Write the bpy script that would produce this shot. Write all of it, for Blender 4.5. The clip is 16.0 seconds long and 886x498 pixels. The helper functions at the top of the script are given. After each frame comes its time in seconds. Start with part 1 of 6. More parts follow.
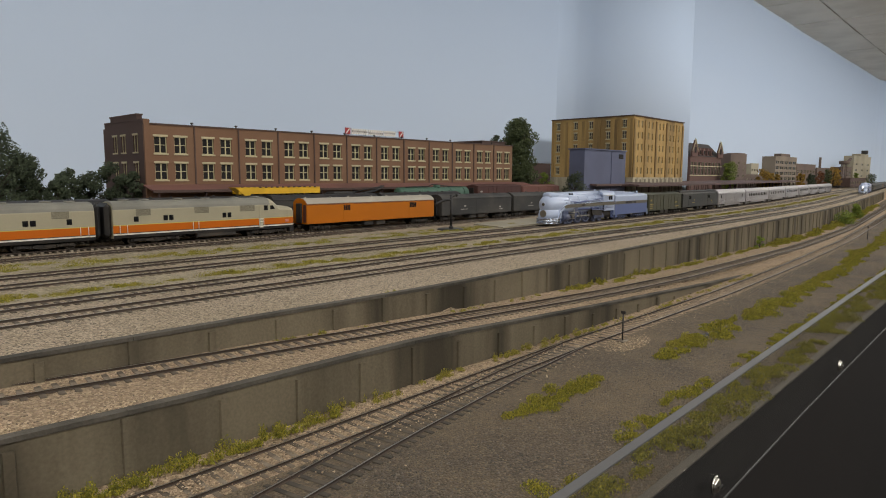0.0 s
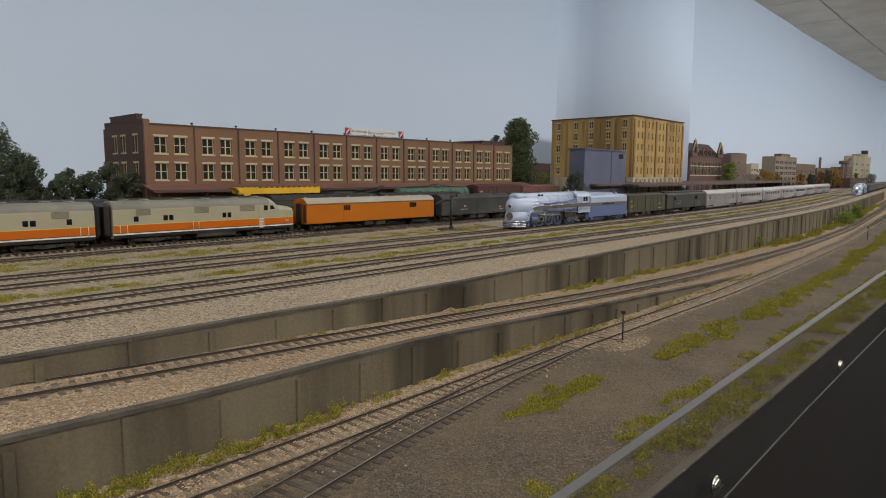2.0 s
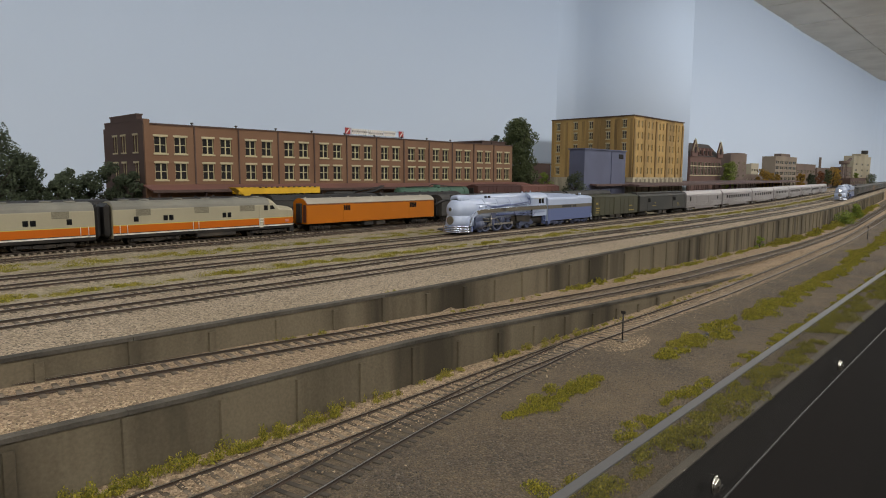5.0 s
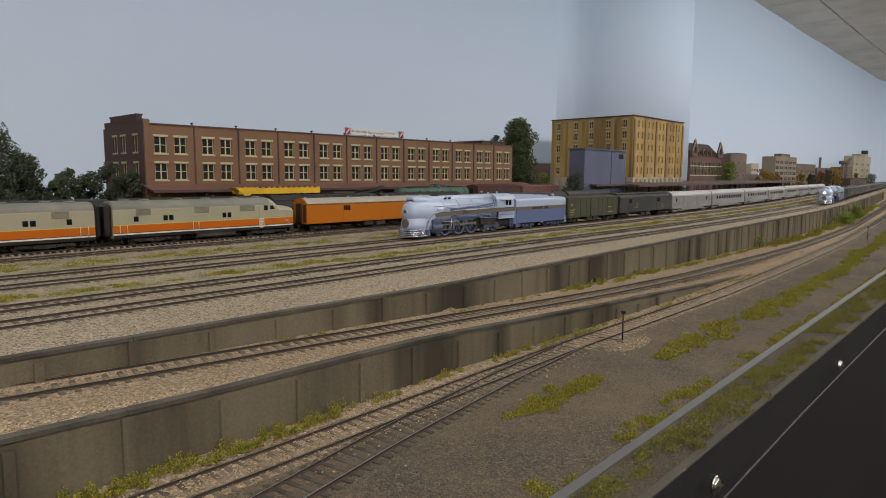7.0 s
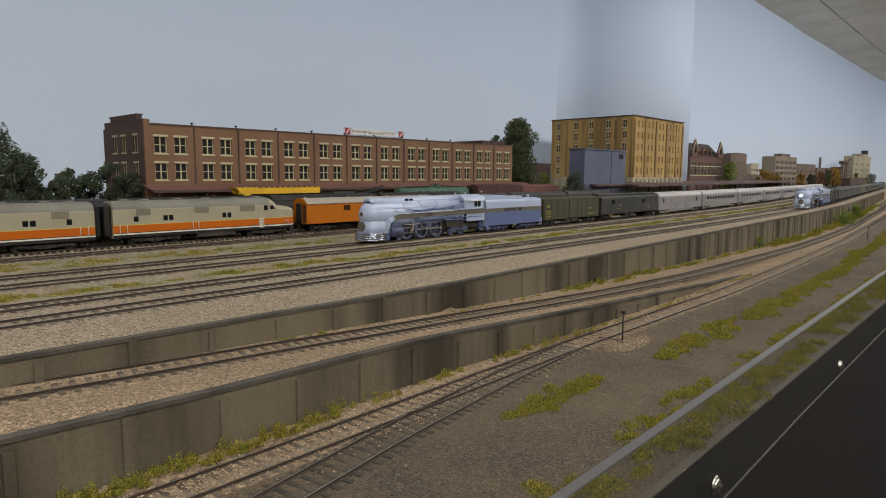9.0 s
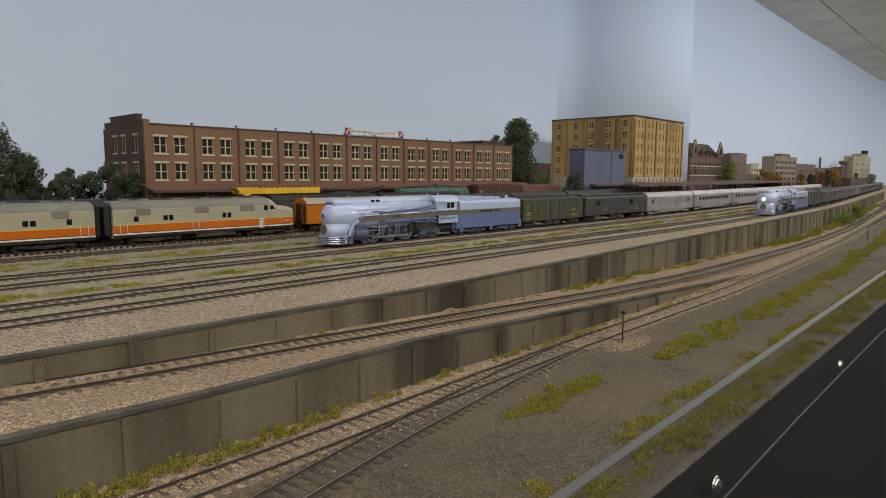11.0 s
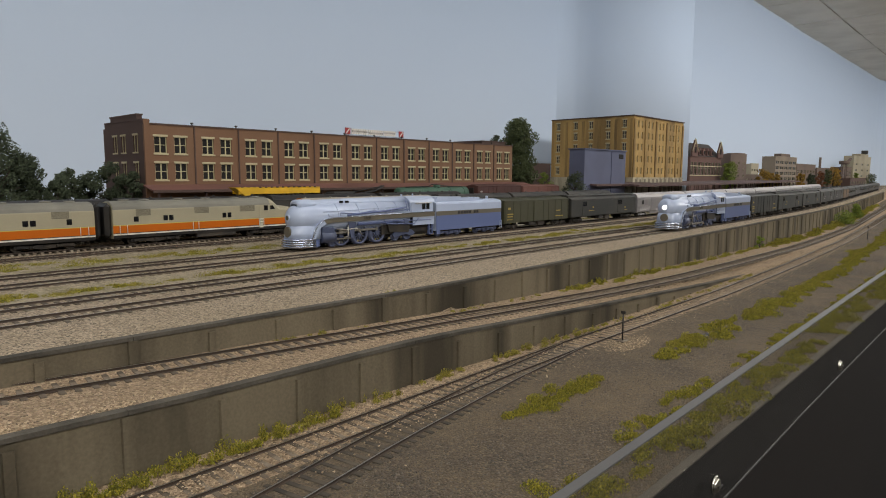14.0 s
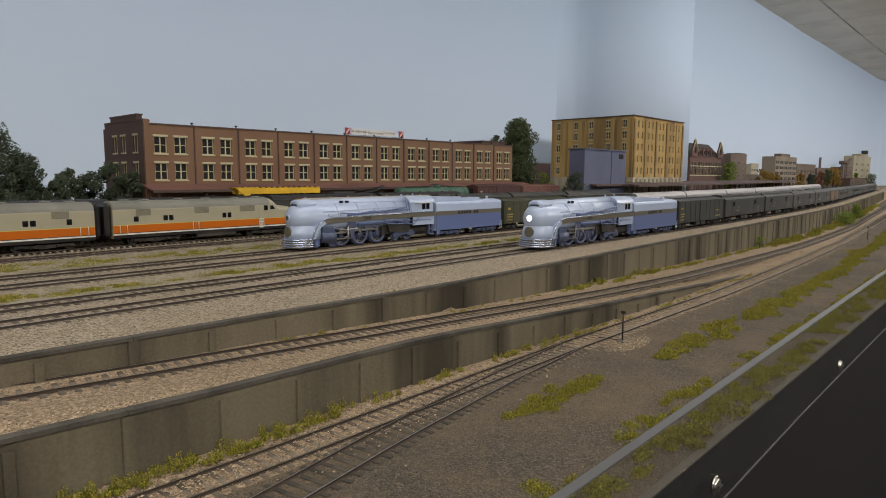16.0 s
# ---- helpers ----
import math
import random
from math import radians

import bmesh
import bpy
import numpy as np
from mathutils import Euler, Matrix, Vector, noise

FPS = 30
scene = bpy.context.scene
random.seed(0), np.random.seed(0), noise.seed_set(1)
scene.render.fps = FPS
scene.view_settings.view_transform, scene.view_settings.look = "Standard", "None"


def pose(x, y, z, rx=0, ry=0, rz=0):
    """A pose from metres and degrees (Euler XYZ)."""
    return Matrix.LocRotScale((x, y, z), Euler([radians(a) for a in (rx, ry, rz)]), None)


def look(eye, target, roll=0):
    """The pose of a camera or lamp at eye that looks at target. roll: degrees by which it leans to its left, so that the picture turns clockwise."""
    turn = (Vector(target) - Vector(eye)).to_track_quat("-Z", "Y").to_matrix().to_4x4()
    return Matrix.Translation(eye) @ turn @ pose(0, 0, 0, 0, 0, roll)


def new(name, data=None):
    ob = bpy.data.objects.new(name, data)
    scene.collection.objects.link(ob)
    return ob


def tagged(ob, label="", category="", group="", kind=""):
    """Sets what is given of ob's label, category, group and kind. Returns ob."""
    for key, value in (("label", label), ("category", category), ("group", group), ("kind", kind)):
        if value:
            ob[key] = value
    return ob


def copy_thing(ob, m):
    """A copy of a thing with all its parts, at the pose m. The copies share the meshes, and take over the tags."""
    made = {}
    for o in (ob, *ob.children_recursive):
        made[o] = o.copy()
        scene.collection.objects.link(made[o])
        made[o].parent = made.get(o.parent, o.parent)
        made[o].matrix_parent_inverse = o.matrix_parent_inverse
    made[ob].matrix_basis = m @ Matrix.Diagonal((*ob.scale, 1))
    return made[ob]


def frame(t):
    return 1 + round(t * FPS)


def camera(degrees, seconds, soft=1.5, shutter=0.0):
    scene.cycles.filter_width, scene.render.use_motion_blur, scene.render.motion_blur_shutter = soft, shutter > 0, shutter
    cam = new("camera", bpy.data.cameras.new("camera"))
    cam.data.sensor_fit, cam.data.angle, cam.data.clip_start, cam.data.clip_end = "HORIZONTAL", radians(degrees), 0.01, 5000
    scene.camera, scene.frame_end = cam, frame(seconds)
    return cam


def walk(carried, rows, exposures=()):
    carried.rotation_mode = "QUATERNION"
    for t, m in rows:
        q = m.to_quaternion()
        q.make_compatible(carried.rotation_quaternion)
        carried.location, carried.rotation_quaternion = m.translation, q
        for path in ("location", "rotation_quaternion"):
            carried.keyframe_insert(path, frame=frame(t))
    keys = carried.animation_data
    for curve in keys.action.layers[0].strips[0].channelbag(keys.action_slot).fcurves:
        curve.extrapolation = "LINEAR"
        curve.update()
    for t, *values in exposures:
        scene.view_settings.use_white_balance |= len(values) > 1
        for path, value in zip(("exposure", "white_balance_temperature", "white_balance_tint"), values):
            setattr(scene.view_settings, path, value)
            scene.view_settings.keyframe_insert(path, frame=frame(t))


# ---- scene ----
# A model railway at 1:87 in a room: the rails of the upper yard lie at z = 0, x runs along the yard, y towards the backdrop.
cam = camera(69.5, 16.0, soft=1.0)
EYE = (0.0, 0.0, 0.079)
AZ, TILT = radians(42.6), radians(6.5)
AIM = (EYE[0] + math.cos(AZ) * math.cos(TILT), EYE[1] + math.sin(AZ) * math.cos(TILT), EYE[2] - math.sin(TILT))
walk(cam, [(0.0, look(EYE, AIM, 0.2)), (16.0, look(EYE, AIM, 0.2))], exposures=[(0.0, 0.31), (16.0, 0.29)])

# ---- light: a row of strip fixtures over the yard, and a row of fill lamps added over the aisle ----
world = bpy.data.worlds.new("world")
world.use_nodes = True
world.node_tree.nodes["Background"].inputs[0].default_value = (0.75, 0.82, 0.9, 1)
world.node_tree.nodes["Background"].inputs[1].default_value = 0.3
scene.world = world


def ceiling_lamp(x, y, z, power, sx, sy, lean):
    data = bpy.data.lights.new("ceiling_lamp", "AREA")
    data.shape, data.size, data.size_y, data.energy = "RECTANGLE", sx, sy, power
    data.color = (1.0, 0.985, 0.955)
    ob = new("ceiling_lamp", data)
    ob.matrix_world = pose(x, y, z, lean)
    return ob


for lx in (-1.2, 0.3, 1.8, 3.3, 4.8, 6.3, 7.8):
    ceiling_lamp(lx, 0.25, 1.05, 4.2, 1.2, 0.16, 0)
# Added fill row without known fixtures, leaned and weighted to brighten the backdrop.
for lx, power in ((-1.3, 14.5), (0.2, 13.0), (2.3, 12.0), (3.6, 15.5), (5.0, 12.0), (6.6, 11.0), (8.2, 11.0)):
    ceiling_lamp(lx, -1.05, 1.0, power, 1.2, 0.4, 62)


# ---- materials ----
def rgb(h):
    """A linear colour from an sRGB hex code."""
    v = [int(h[i:i + 2], 16) / 255 for i in (0, 2, 4)]
    return tuple(c / 12.92 if c < 0.04045 else ((c + 0.055) / 1.055) ** 2.4 for c in v) + (1,)


def mat(name, col, rough=0.6, metal=0.0, var=0.18, scale=60.0, bump=0.0, fine=900.0, dirt=None, amount=0.3, emit=0.0, rand=0.0, coat=0.0, streak=False, spec=0.5):
    """Paint or another even surface: coarse and fine variation, a dirt tint with a shape of its own, fine relief."""
    m = bpy.data.materials.new(name)
    m.use_nodes = True
    n, l = m.node_tree.nodes, m.node_tree.links
    p = n["Principled BSDF"]
    c = rgb(col) if isinstance(col, str) else (*col, 1)
    tc = n.new("ShaderNodeTexCoord")
    co = tc.outputs["Object"]
    if streak:
        mp = n.new("ShaderNodeMapping")
        mp.inputs["Scale"].default_value = (1, 1, 0.12)
        l.new(co, mp.inputs[0])
        co = mp.outputs[0]
    a = n.new("ShaderNodeTexNoise")
    a.inputs["Scale"].default_value, a.inputs["Detail"].default_value = scale, 5
    l.new(co, a.inputs["Vector"])
    b = n.new("ShaderNodeTexNoise")
    b.inputs["Scale"].default_value, b.inputs["Detail"].default_value = fine, 2
    l.new(tc.outputs["Object"], b.inputs["Vector"])
    add = n.new("ShaderNodeMath")
    add.operation = "ADD"
    l.new(a.outputs[0], add.inputs[0])
    l.new(b.outputs[0], add.inputs[1])
    mr = n.new("ShaderNodeMapRange")
    mr.inputs[1].default_value, mr.inputs[2].default_value = 0.6, 1.4
    mr.inputs[3].default_value, mr.inputs[4].default_value = 1 - var, 1 + var
    l.new(add.outputs[0], mr.inputs[0])
    hs = n.new("ShaderNodeHueSaturation")
    hs.inputs["Color"].default_value = c
    l.new(mr.outputs[0], hs.inputs["Value"])
    out = hs.outputs[0]
    if rand:
        oi = n.new("ShaderNodeObjectInfo")
        r2 = n.new("ShaderNodeMapRange")
        r2.inputs[3].default_value, r2.inputs[4].default_value = 1 - rand, 1 + rand
        l.new(oi.outputs["Random"], r2.inputs[0])
        h2 = n.new("ShaderNodeHueSaturation")
        l.new(out, h2.inputs["Color"])
        l.new(r2.outputs[0], h2.inputs["Value"])
        out = h2.outputs[0]
    if dirt:
        d = n.new("ShaderNodeTexNoise")
        d.inputs["Scale"].default_value, d.inputs["Detail"].default_value = scale * 0.45, 6
        l.new(co, d.inputs["Vector"])
        dr = n.new("ShaderNodeMapRange")
        dr.inputs[1].default_value, dr.inputs[2].default_value, dr.inputs[4].default_value = 0.45, 0.64, amount
        l.new(d.outputs[0], dr.inputs[0])
        mx = n.new("ShaderNodeMix")
        mx.data_type = "RGBA"
        l.new(dr.outputs[0], mx.inputs[0])
        l.new(out, mx.inputs[6])
        mx.inputs[7].default_value = rgb(dirt)
        out = mx.outputs[2]
    l.new(out, p.inputs["Base Color"])
    p.inputs["Roughness"].default_value, p.inputs["Metallic"].default_value = rough, metal
    p.inputs["Coat Weight"].default_value = coat
    p.inputs["Specular IOR Level"].default_value = spec
    if bump:
        bp = n.new("ShaderNodeBump")
        bp.inputs["Strength"].default_value, bp.inputs["Distance"].default_value = bump, 0.0006
        l.new(b.outputs[0], bp.inputs["Height"])
        l.new(bp.outputs[0], p.inputs["Normal"])
    if emit:
        p.inputs["Emission Color"].default_value = c
        p.inputs["Emission Strength"].default_value = emit
    return m


def island(name, cols, rough=0.9, var=0.25):
    """Joined small pieces (stones, leaves), each with a tint of its own."""
    m = bpy.data.materials.new(name)
    m.use_nodes = True
    n, l = m.node_tree.nodes, m.node_tree.links
    p = n["Principled BSDF"]
    g = n.new("ShaderNodeNewGeometry")
    r = n.new("ShaderNodeValToRGB")
    r.color_ramp.interpolation = "LINEAR"
    for k, h in enumerate(cols):
        e = r.color_ramp.elements[k] if k < 2 else r.color_ramp.elements.new(0.5)
        e.position, e.color = k / (len(cols) - 1), rgb(h)
    for k, h in enumerate(cols):
        r.color_ramp.elements[k].position = k / (len(cols) - 1)
    for k, e in enumerate(sorted(r.color_ramp.elements, key=lambda e: e.position)):
        e.color = rgb(cols[k])
    l.new(g.outputs["Random Per Island"], r.inputs[0])
    l.new(r.outputs[0], p.inputs["Base Color"])
    p.inputs["Roughness"].default_value = rough
    return m


def gravel(name, cols, scale, patch, patchscale=9.0, amount=0.6, relief=0.8):
    """Loose stones: cells of several tints, patches of dirt over them, and the relief of the stones."""
    m = bpy.data.materials.new(name)
    m.use_nodes = True
    n, l = m.node_tree.nodes, m.node_tree.links
    p = n["Principled BSDF"]
    tc = n.new("ShaderNodeTexCoord")
    v = n.new("ShaderNodeTexVoronoi")
    v.inputs["Scale"].default_value = scale
    l.new(tc.outputs["Object"], v.inputs["Vector"])
    sep = n.new("ShaderNodeSeparateColor")
    l.new(v.outputs["Color"], sep.inputs[0])
    r = n.new("ShaderNodeValToRGB")
    for k in range(len(cols) - 2):
        r.color_ramp.elements.new(0.5)
    for k, e in enumerate(r.color_ramp.elements):
        e.position = k / (len(cols) - 1)
    for k, h in enumerate(cols):
        r.color_ramp.elements[k].color = rgb(h)
    l.new(sep.outputs[0], r.inputs[0])
    a = n.new("ShaderNodeTexNoise")
    a.inputs["Scale"].default_value, a.inputs["Detail"].default_value, a.inputs["Roughness"].default_value = patchscale, 9, 0.7
    l.new(tc.outputs["Object"], a.inputs["Vector"])
    mr = n.new("ShaderNodeMapRange")
    mr.inputs[1].default_value, mr.inputs[2].default_value, mr.inputs[4].default_value = 0.42, 0.68, amount
    l.new(a.outputs[0], mr.inputs[0])
    mx = n.new("ShaderNodeMix")
    mx.data_type = "RGBA"
    l.new(mr.outputs[0], mx.inputs[0])
    l.new(r.outputs[0], mx.inputs[6])
    mx.inputs[7].default_value = rgb(patch)
    l.new(mx.outputs[2], p.inputs["Base Color"])
    p.inputs["Roughness"].default_value = 0.95
    bp = n.new("ShaderNodeBump")
    bp.inputs["Strength"].default_value, bp.inputs["Distance"].default_value = relief, 0.0012
    bp.invert = True
    l.new(v.outputs["Distance"], bp.inputs["Height"])
    l.new(bp.outputs[0], p.inputs["Normal"])
    return m


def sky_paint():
    """Matt backdrop paint, blue above to a pale horizon haze that also offsets weaker light low down."""
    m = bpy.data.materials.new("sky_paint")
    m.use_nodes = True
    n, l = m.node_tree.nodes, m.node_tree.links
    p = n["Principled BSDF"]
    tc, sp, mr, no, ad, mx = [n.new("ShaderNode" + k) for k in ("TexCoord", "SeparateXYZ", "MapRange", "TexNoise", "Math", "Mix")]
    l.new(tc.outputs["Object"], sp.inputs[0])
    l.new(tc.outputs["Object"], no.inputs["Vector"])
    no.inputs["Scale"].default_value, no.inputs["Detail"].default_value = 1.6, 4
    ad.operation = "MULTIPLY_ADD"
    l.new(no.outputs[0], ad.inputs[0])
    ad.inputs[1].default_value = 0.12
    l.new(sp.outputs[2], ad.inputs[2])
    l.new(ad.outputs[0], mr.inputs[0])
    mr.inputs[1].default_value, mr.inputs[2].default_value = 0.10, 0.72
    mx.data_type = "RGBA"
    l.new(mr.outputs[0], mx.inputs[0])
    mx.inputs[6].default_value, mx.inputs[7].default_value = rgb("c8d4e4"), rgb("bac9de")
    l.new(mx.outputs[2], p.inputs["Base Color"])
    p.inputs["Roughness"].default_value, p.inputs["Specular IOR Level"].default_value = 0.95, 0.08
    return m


M_GREY = gravel("grey_ballast", ["3f3931", "ab9a83", "776955", "c4b097", "8f7e68"], 1000, "7a6b50", 7, 0.35, 1.0)
M_TAN = gravel("tan_ballast", ["584838", "a08a6d", "7f6a55", "b9a184", "7f6b55"], 950, "75644b", 8, 0.35, 1.0)
M_DIRT = gravel("cinder_dirt", ["3a342c", "544a3d", "65594a", "463c31", "7c6c56"], 1100, "7a684e", 11, 0.6, 1.0)
M_MOSS = gravel("weedy_ballast", ["4d463d", "a4967f", "786c57", "bcad93", "8f826a"], 1000, "66602f", 30, 0.7)
M_RAIL = mat("rail_steel", "453b33", 0.6, 0.3, 0.15, 80, dirt="55453a", amount=0.5)
M_SHINE = mat("rail_head", "a9a39a", 0.3, 0.9, 0.1)
M_TIE = mat("tie_wood", "62574a", 0.9, 0, 0.3, 150, 0.4, rand=0.4, dirt="a39a88", amount=0.8, spec=0.2)
M_CONC = mat("old_concrete", "736957", 0.92, 0, 0.2, 45, 0.3, 700, dirt="26231d", amount=0.78, streak=True, rand=0.05, spec=0.2)
M_COPE = mat("coping_concrete", "57524a", 0.92, 0, 0.25, 60, 0.5, 700, dirt="2c2a26", amount=0.7, spec=0.2)
M_TIEP = mat("pale_tie_wood", "5d5347", 0.9, 0, 0.3, 150, 0.4, rand=0.3, dirt="8d8070", amount=0.6, spec=0.2)
M_TIED = mat("dark_tie_wood", "3f382f", 0.9, 0, 0.3, 150, 0.4, rand=0.3, dirt="5c5244", amount=0.6)
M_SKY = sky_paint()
M_BLACK = mat("black_paint", "1b1918", 0.55, 0, 0.2, 90, dirt="3a342e", amount=0.4)
M_WEED = island("weed_leaves", ["4f501b", "7a7720", "9e942a", "656620", "ad9d38", "464a1b"])
M_DRY = island("dry_weed_leaves", ["6b6224", "8c8430", "a39440", "626424"])
M_LEAF = island("tree_leaves", ["2a3122", "3c4530", "4b543c", "333b2b"])
M_LEAF2 = island("pale_leaves", ["5c6f20", "7f8c30", "4b5f22"])
M_LEAF3 = island("olive_tree_leaves", ["343d24", "4a5432", "59623c", "3d4629"])
M_FALL = island("autumn_leaves", ["8f6a22", "a9832c", "74652c", "8a6a2a"])
M_FALL2 = island("russet_leaves", ["7d4a2c", "6d4a30", "8a5a34"])
M_BARK = mat("bark", "3a3027", 0.95, 0, 0.3, 120, 0.5)


# ---- mesh helpers: built in millimetres ----
class B:
    """A bmesh in millimetres with a few shapes."""

    def __init__(self):
        self.bm = bmesh.new()

    def box(self, x0, x1, y0, y1, z0, z1, mi=0, bevel=0.0):
        vs = [self.bm.verts.new(p) for p in ((x0, y0, z0), (x1, y0, z0), (x1, y1, z0), (x0, y1, z0), (x0, y0, z1), (x1, y0, z1), (x1, y1, z1), (x0, y1, z1))]
        fs = [self.bm.faces.new([vs[i] for i in q]) for q in ((3, 2, 1, 0), (4, 5, 6, 7), (0, 1, 5, 4), (1, 2, 6, 5), (2, 3, 7, 6), (3, 0, 4, 7))]
        for f in fs:
            f.material_index = mi
        if bevel:
            es = list({e for f in fs for e in f.edges})
            bmesh.ops.bevel(self.bm, geom=es, offset=bevel, segments=1, affect="EDGES", profile=0.5)
        return self

    def prism(self, pts, axis, a, b, mi=0):
        """A polygon, extruded from a to b along an axis. pts: for x (y, z), for y (x, z), for z (x, y)."""
        def at(p, d):
            return {"x": (d, p[0], p[1]), "y": (p[0], d, p[1]), "z": (p[0], p[1], d)}[axis]
        lo = [self.bm.verts.new(at(p, a)) for p in pts]
        hi = [self.bm.verts.new(at(p, b)) for p in pts]
        k = len(pts)
        fs = [self.bm.faces.new(lo[::-1]), self.bm.faces.new(hi)]
        fs += [self.bm.faces.new((lo[i], lo[(i + 1) % k], hi[(i + 1) % k], hi[i])) for i in range(k)]
        for f in fs:
            f.material_index = mi
        return self

    def tube(self, p, q, r, n=10, r2=None, mi=0, smooth=True):
        p, q = Vector(p), Vector(q)
        d = (q - p).normalized()
        u = d.orthogonal().normalized()
        w = d.cross(u)
        r2 = r if r2 is None else r2
        ra = [self.bm.verts.new(p + (u * math.cos(t) + w * math.sin(t)) * r) for t in (2 * math.pi * i / n for i in range(n))]
        rb = [self.bm.verts.new(q + (u * math.cos(t) + w * math.sin(t)) * r2) for t in (2 * math.pi * i / n for i in range(n))]
        for i in range(n):
            f = self.bm.faces.new((ra[i], ra[(i + 1) % n], rb[(i + 1) % n], rb[i]))
            f.smooth, f.material_index = smooth, mi
        for f in (self.bm.faces.new(ra[::-1]), self.bm.faces.new(rb)):
            f.material_index = mi
        return self

    def path(self, pts, r, n=6, mi=0):
        """A bent tube along the points."""
        ps = [Vector(p) for p in pts]
        rings = []
        u = None
        for i, p in enumerate(ps):
            d = (ps[min(i + 1, len(ps) - 1)] - ps[max(i - 1, 0)]).normalized()
            u = d.orthogonal().normalized() if u is None else (u - d * u.dot(d)).normalized()
            w = d.cross(u)
            rings.append([p + (u * math.cos(t) + w * math.sin(t)) * r for t in (2 * math.pi * k / n for k in range(n))])
        return self.loft(rings, [mi])

    def loft(self, rings, mis=None, caps=True, closed=True, smooth=True):
        """Rings of equal length, skinned in order. mis: the material of each strip round the ring."""
        rv = [[self.bm.verts.new(p) for p in r] for r in rings]
        k = len(rv[0])
        for a, b in zip(rv, rv[1:]):
            for i in range(k if closed else k - 1):
                f = self.bm.faces.new((a[i], a[(i + 1) % k], b[(i + 1) % k], b[i]))
                f.smooth = smooth
                if mis:
                    f.material_index = mis[i % len(mis)]
        if caps:
            self.bm.faces.new(rv[0][::-1])
            self.bm.faces.new(rv[-1])
        return self

    def ball(self, c, r, sx=1, sy=1, sz=1, seg=10, mi=0):
        m = Matrix.Translation(c) @ Matrix.Diagonal((sx, sy, sz, 1))
        made = bmesh.ops.create_uvsphere(self.bm, u_segments=seg, v_segments=max(5, seg // 2 + 1), radius=r, matrix=m)
        for f in {f for v in made["verts"] for f in v.link_faces}:
            f.smooth, f.material_index = True, mi
        return self


def part(name, b, material, parent=None, label="", at=None):
    """Links a bmesh in millimetres as one mesh object, under a thing or a part."""
    bm = b.bm if isinstance(b, B) else b
    bmesh.ops.recalc_face_normals(bm, faces=bm.faces[:])
    bmesh.ops.scale(bm, vec=(0.001, 0.001, 0.001), verts=bm.verts[:])
    me = bpy.data.meshes.new(name)
    bm.to_mesh(me)
    bm.free()
    for m in (material if isinstance(material, (list, tuple)) else [material]):
        me.materials.append(m)
    ob = new(name, me)
    if parent:
        ob.parent = parent
    if at:
        ob.location = [c * 0.001 for c in at]
    if label:
        ob["label"] = label
    return ob


def again(ob, parent, x=0, y=0, z=0, rz=0):
    """Another object on the same mesh, in millimetres."""
    o = new(ob.name.split(".")[0], ob.data)
    o.parent = parent
    o.matrix_basis = pose(x * 0.001, y * 0.001, z * 0.001, 0, 0, rz)
    return o


def thing(name, label, category, group="", m=None, kind=""):
    ob = new(name)
    ob.empty_display_size = 0.01
    if m is not None:
        ob.matrix_world = m
    return tagged(ob, label, category, group, kind)


# ---- the plan ----
def bend(x):
    """How far the yard's tracks swing towards the backdrop at x."""
    return 0.0 if x < 0.9 else 0.033 * (x - 0.9) ** 2 if x < 2.5 else 0.0845 + 0.1056 * (x - 2.5)


def slope(x):
    return 0.0 if x < 0.9 else 0.066 * (x - 0.9) if x < 2.5 else 0.1056


def ease(x, knots):
    """A smooth curve through (x, y) knots."""
    if x <= knots[0][0]:
        return knots[0][1]
    for (a, p), (b, q) in zip(knots, knots[1:]):
        if x <= b:
            t = (x - a) / (b - a)
            return p + (q - p) * t
    return knots[-1][1]


T_SIX, T_FIVE, T_FOUR, T_THREE, T_EXPRESS = 0.400, 0.448, 0.533, 0.583, 0.765


def ramp(x):
    """The height of the sunken track's rails."""
    return ease(x, [(0.0, -0.011), (0.2, -0.015), (0.36, -0.020), (0.55, -0.027), (0.92, -0.035), (1.24, -0.041), (1.45, -0.043)])


def sunken(x):
    return ease(x, [(-0.3, 0.346), (0.0, 0.322), (0.13, 0.308), (0.25, 0.297), (0.45, 0.286), (0.7, 0.280), (0.95, 0.288), (1.2, 0.296), (1.8, 0.324), (3.0, 0.43), (9.0, 1.06)])


def lower(x):
    return ease(x, [(-0.3, 0.236), (0.15, 0.236), (0.4, 0.240), (0.7, 0.236), (1.0, 0.243), (1.45, 0.262), (3.0, 0.38), (9.0, 1.0)])


def spur(x):
    return ease(x, [(-0.3, 0.09), (0.0, 0.172), (0.124, 0.202), (0.2, 0.2165), (0.31, 0.231), (0.4, 0.239)])


def wall_high(x):
    return ease(x, [(-0.3, 0.331), (0.0, 0.327), (0.13, 0.322), (0.35, 0.315), (0.55, 0.323), (0.92, 0.338), (1.24, 0.352), (1.72, 0.372), (2.25, 0.409), (9.0, 1.09)])


def wall_low(x):
    return ease(x, [(-0.3, 0.266), (0.055, 0.263), (0.13, 0.260), (0.3, 0.262), (0.45, 0.258), (0.7, 0.258), (0.86, 0.262)])


def low_top(x):
    """The top of the low wall's coping."""
    return ease(x, [(-0.3, -0.0132), (0.055, -0.0138), (0.134, -0.0150), (0.25, -0.0162), (0.30, -0.0185), (0.42, -0.0238), (0.55, -0.0296), (0.86, -0.0445)])


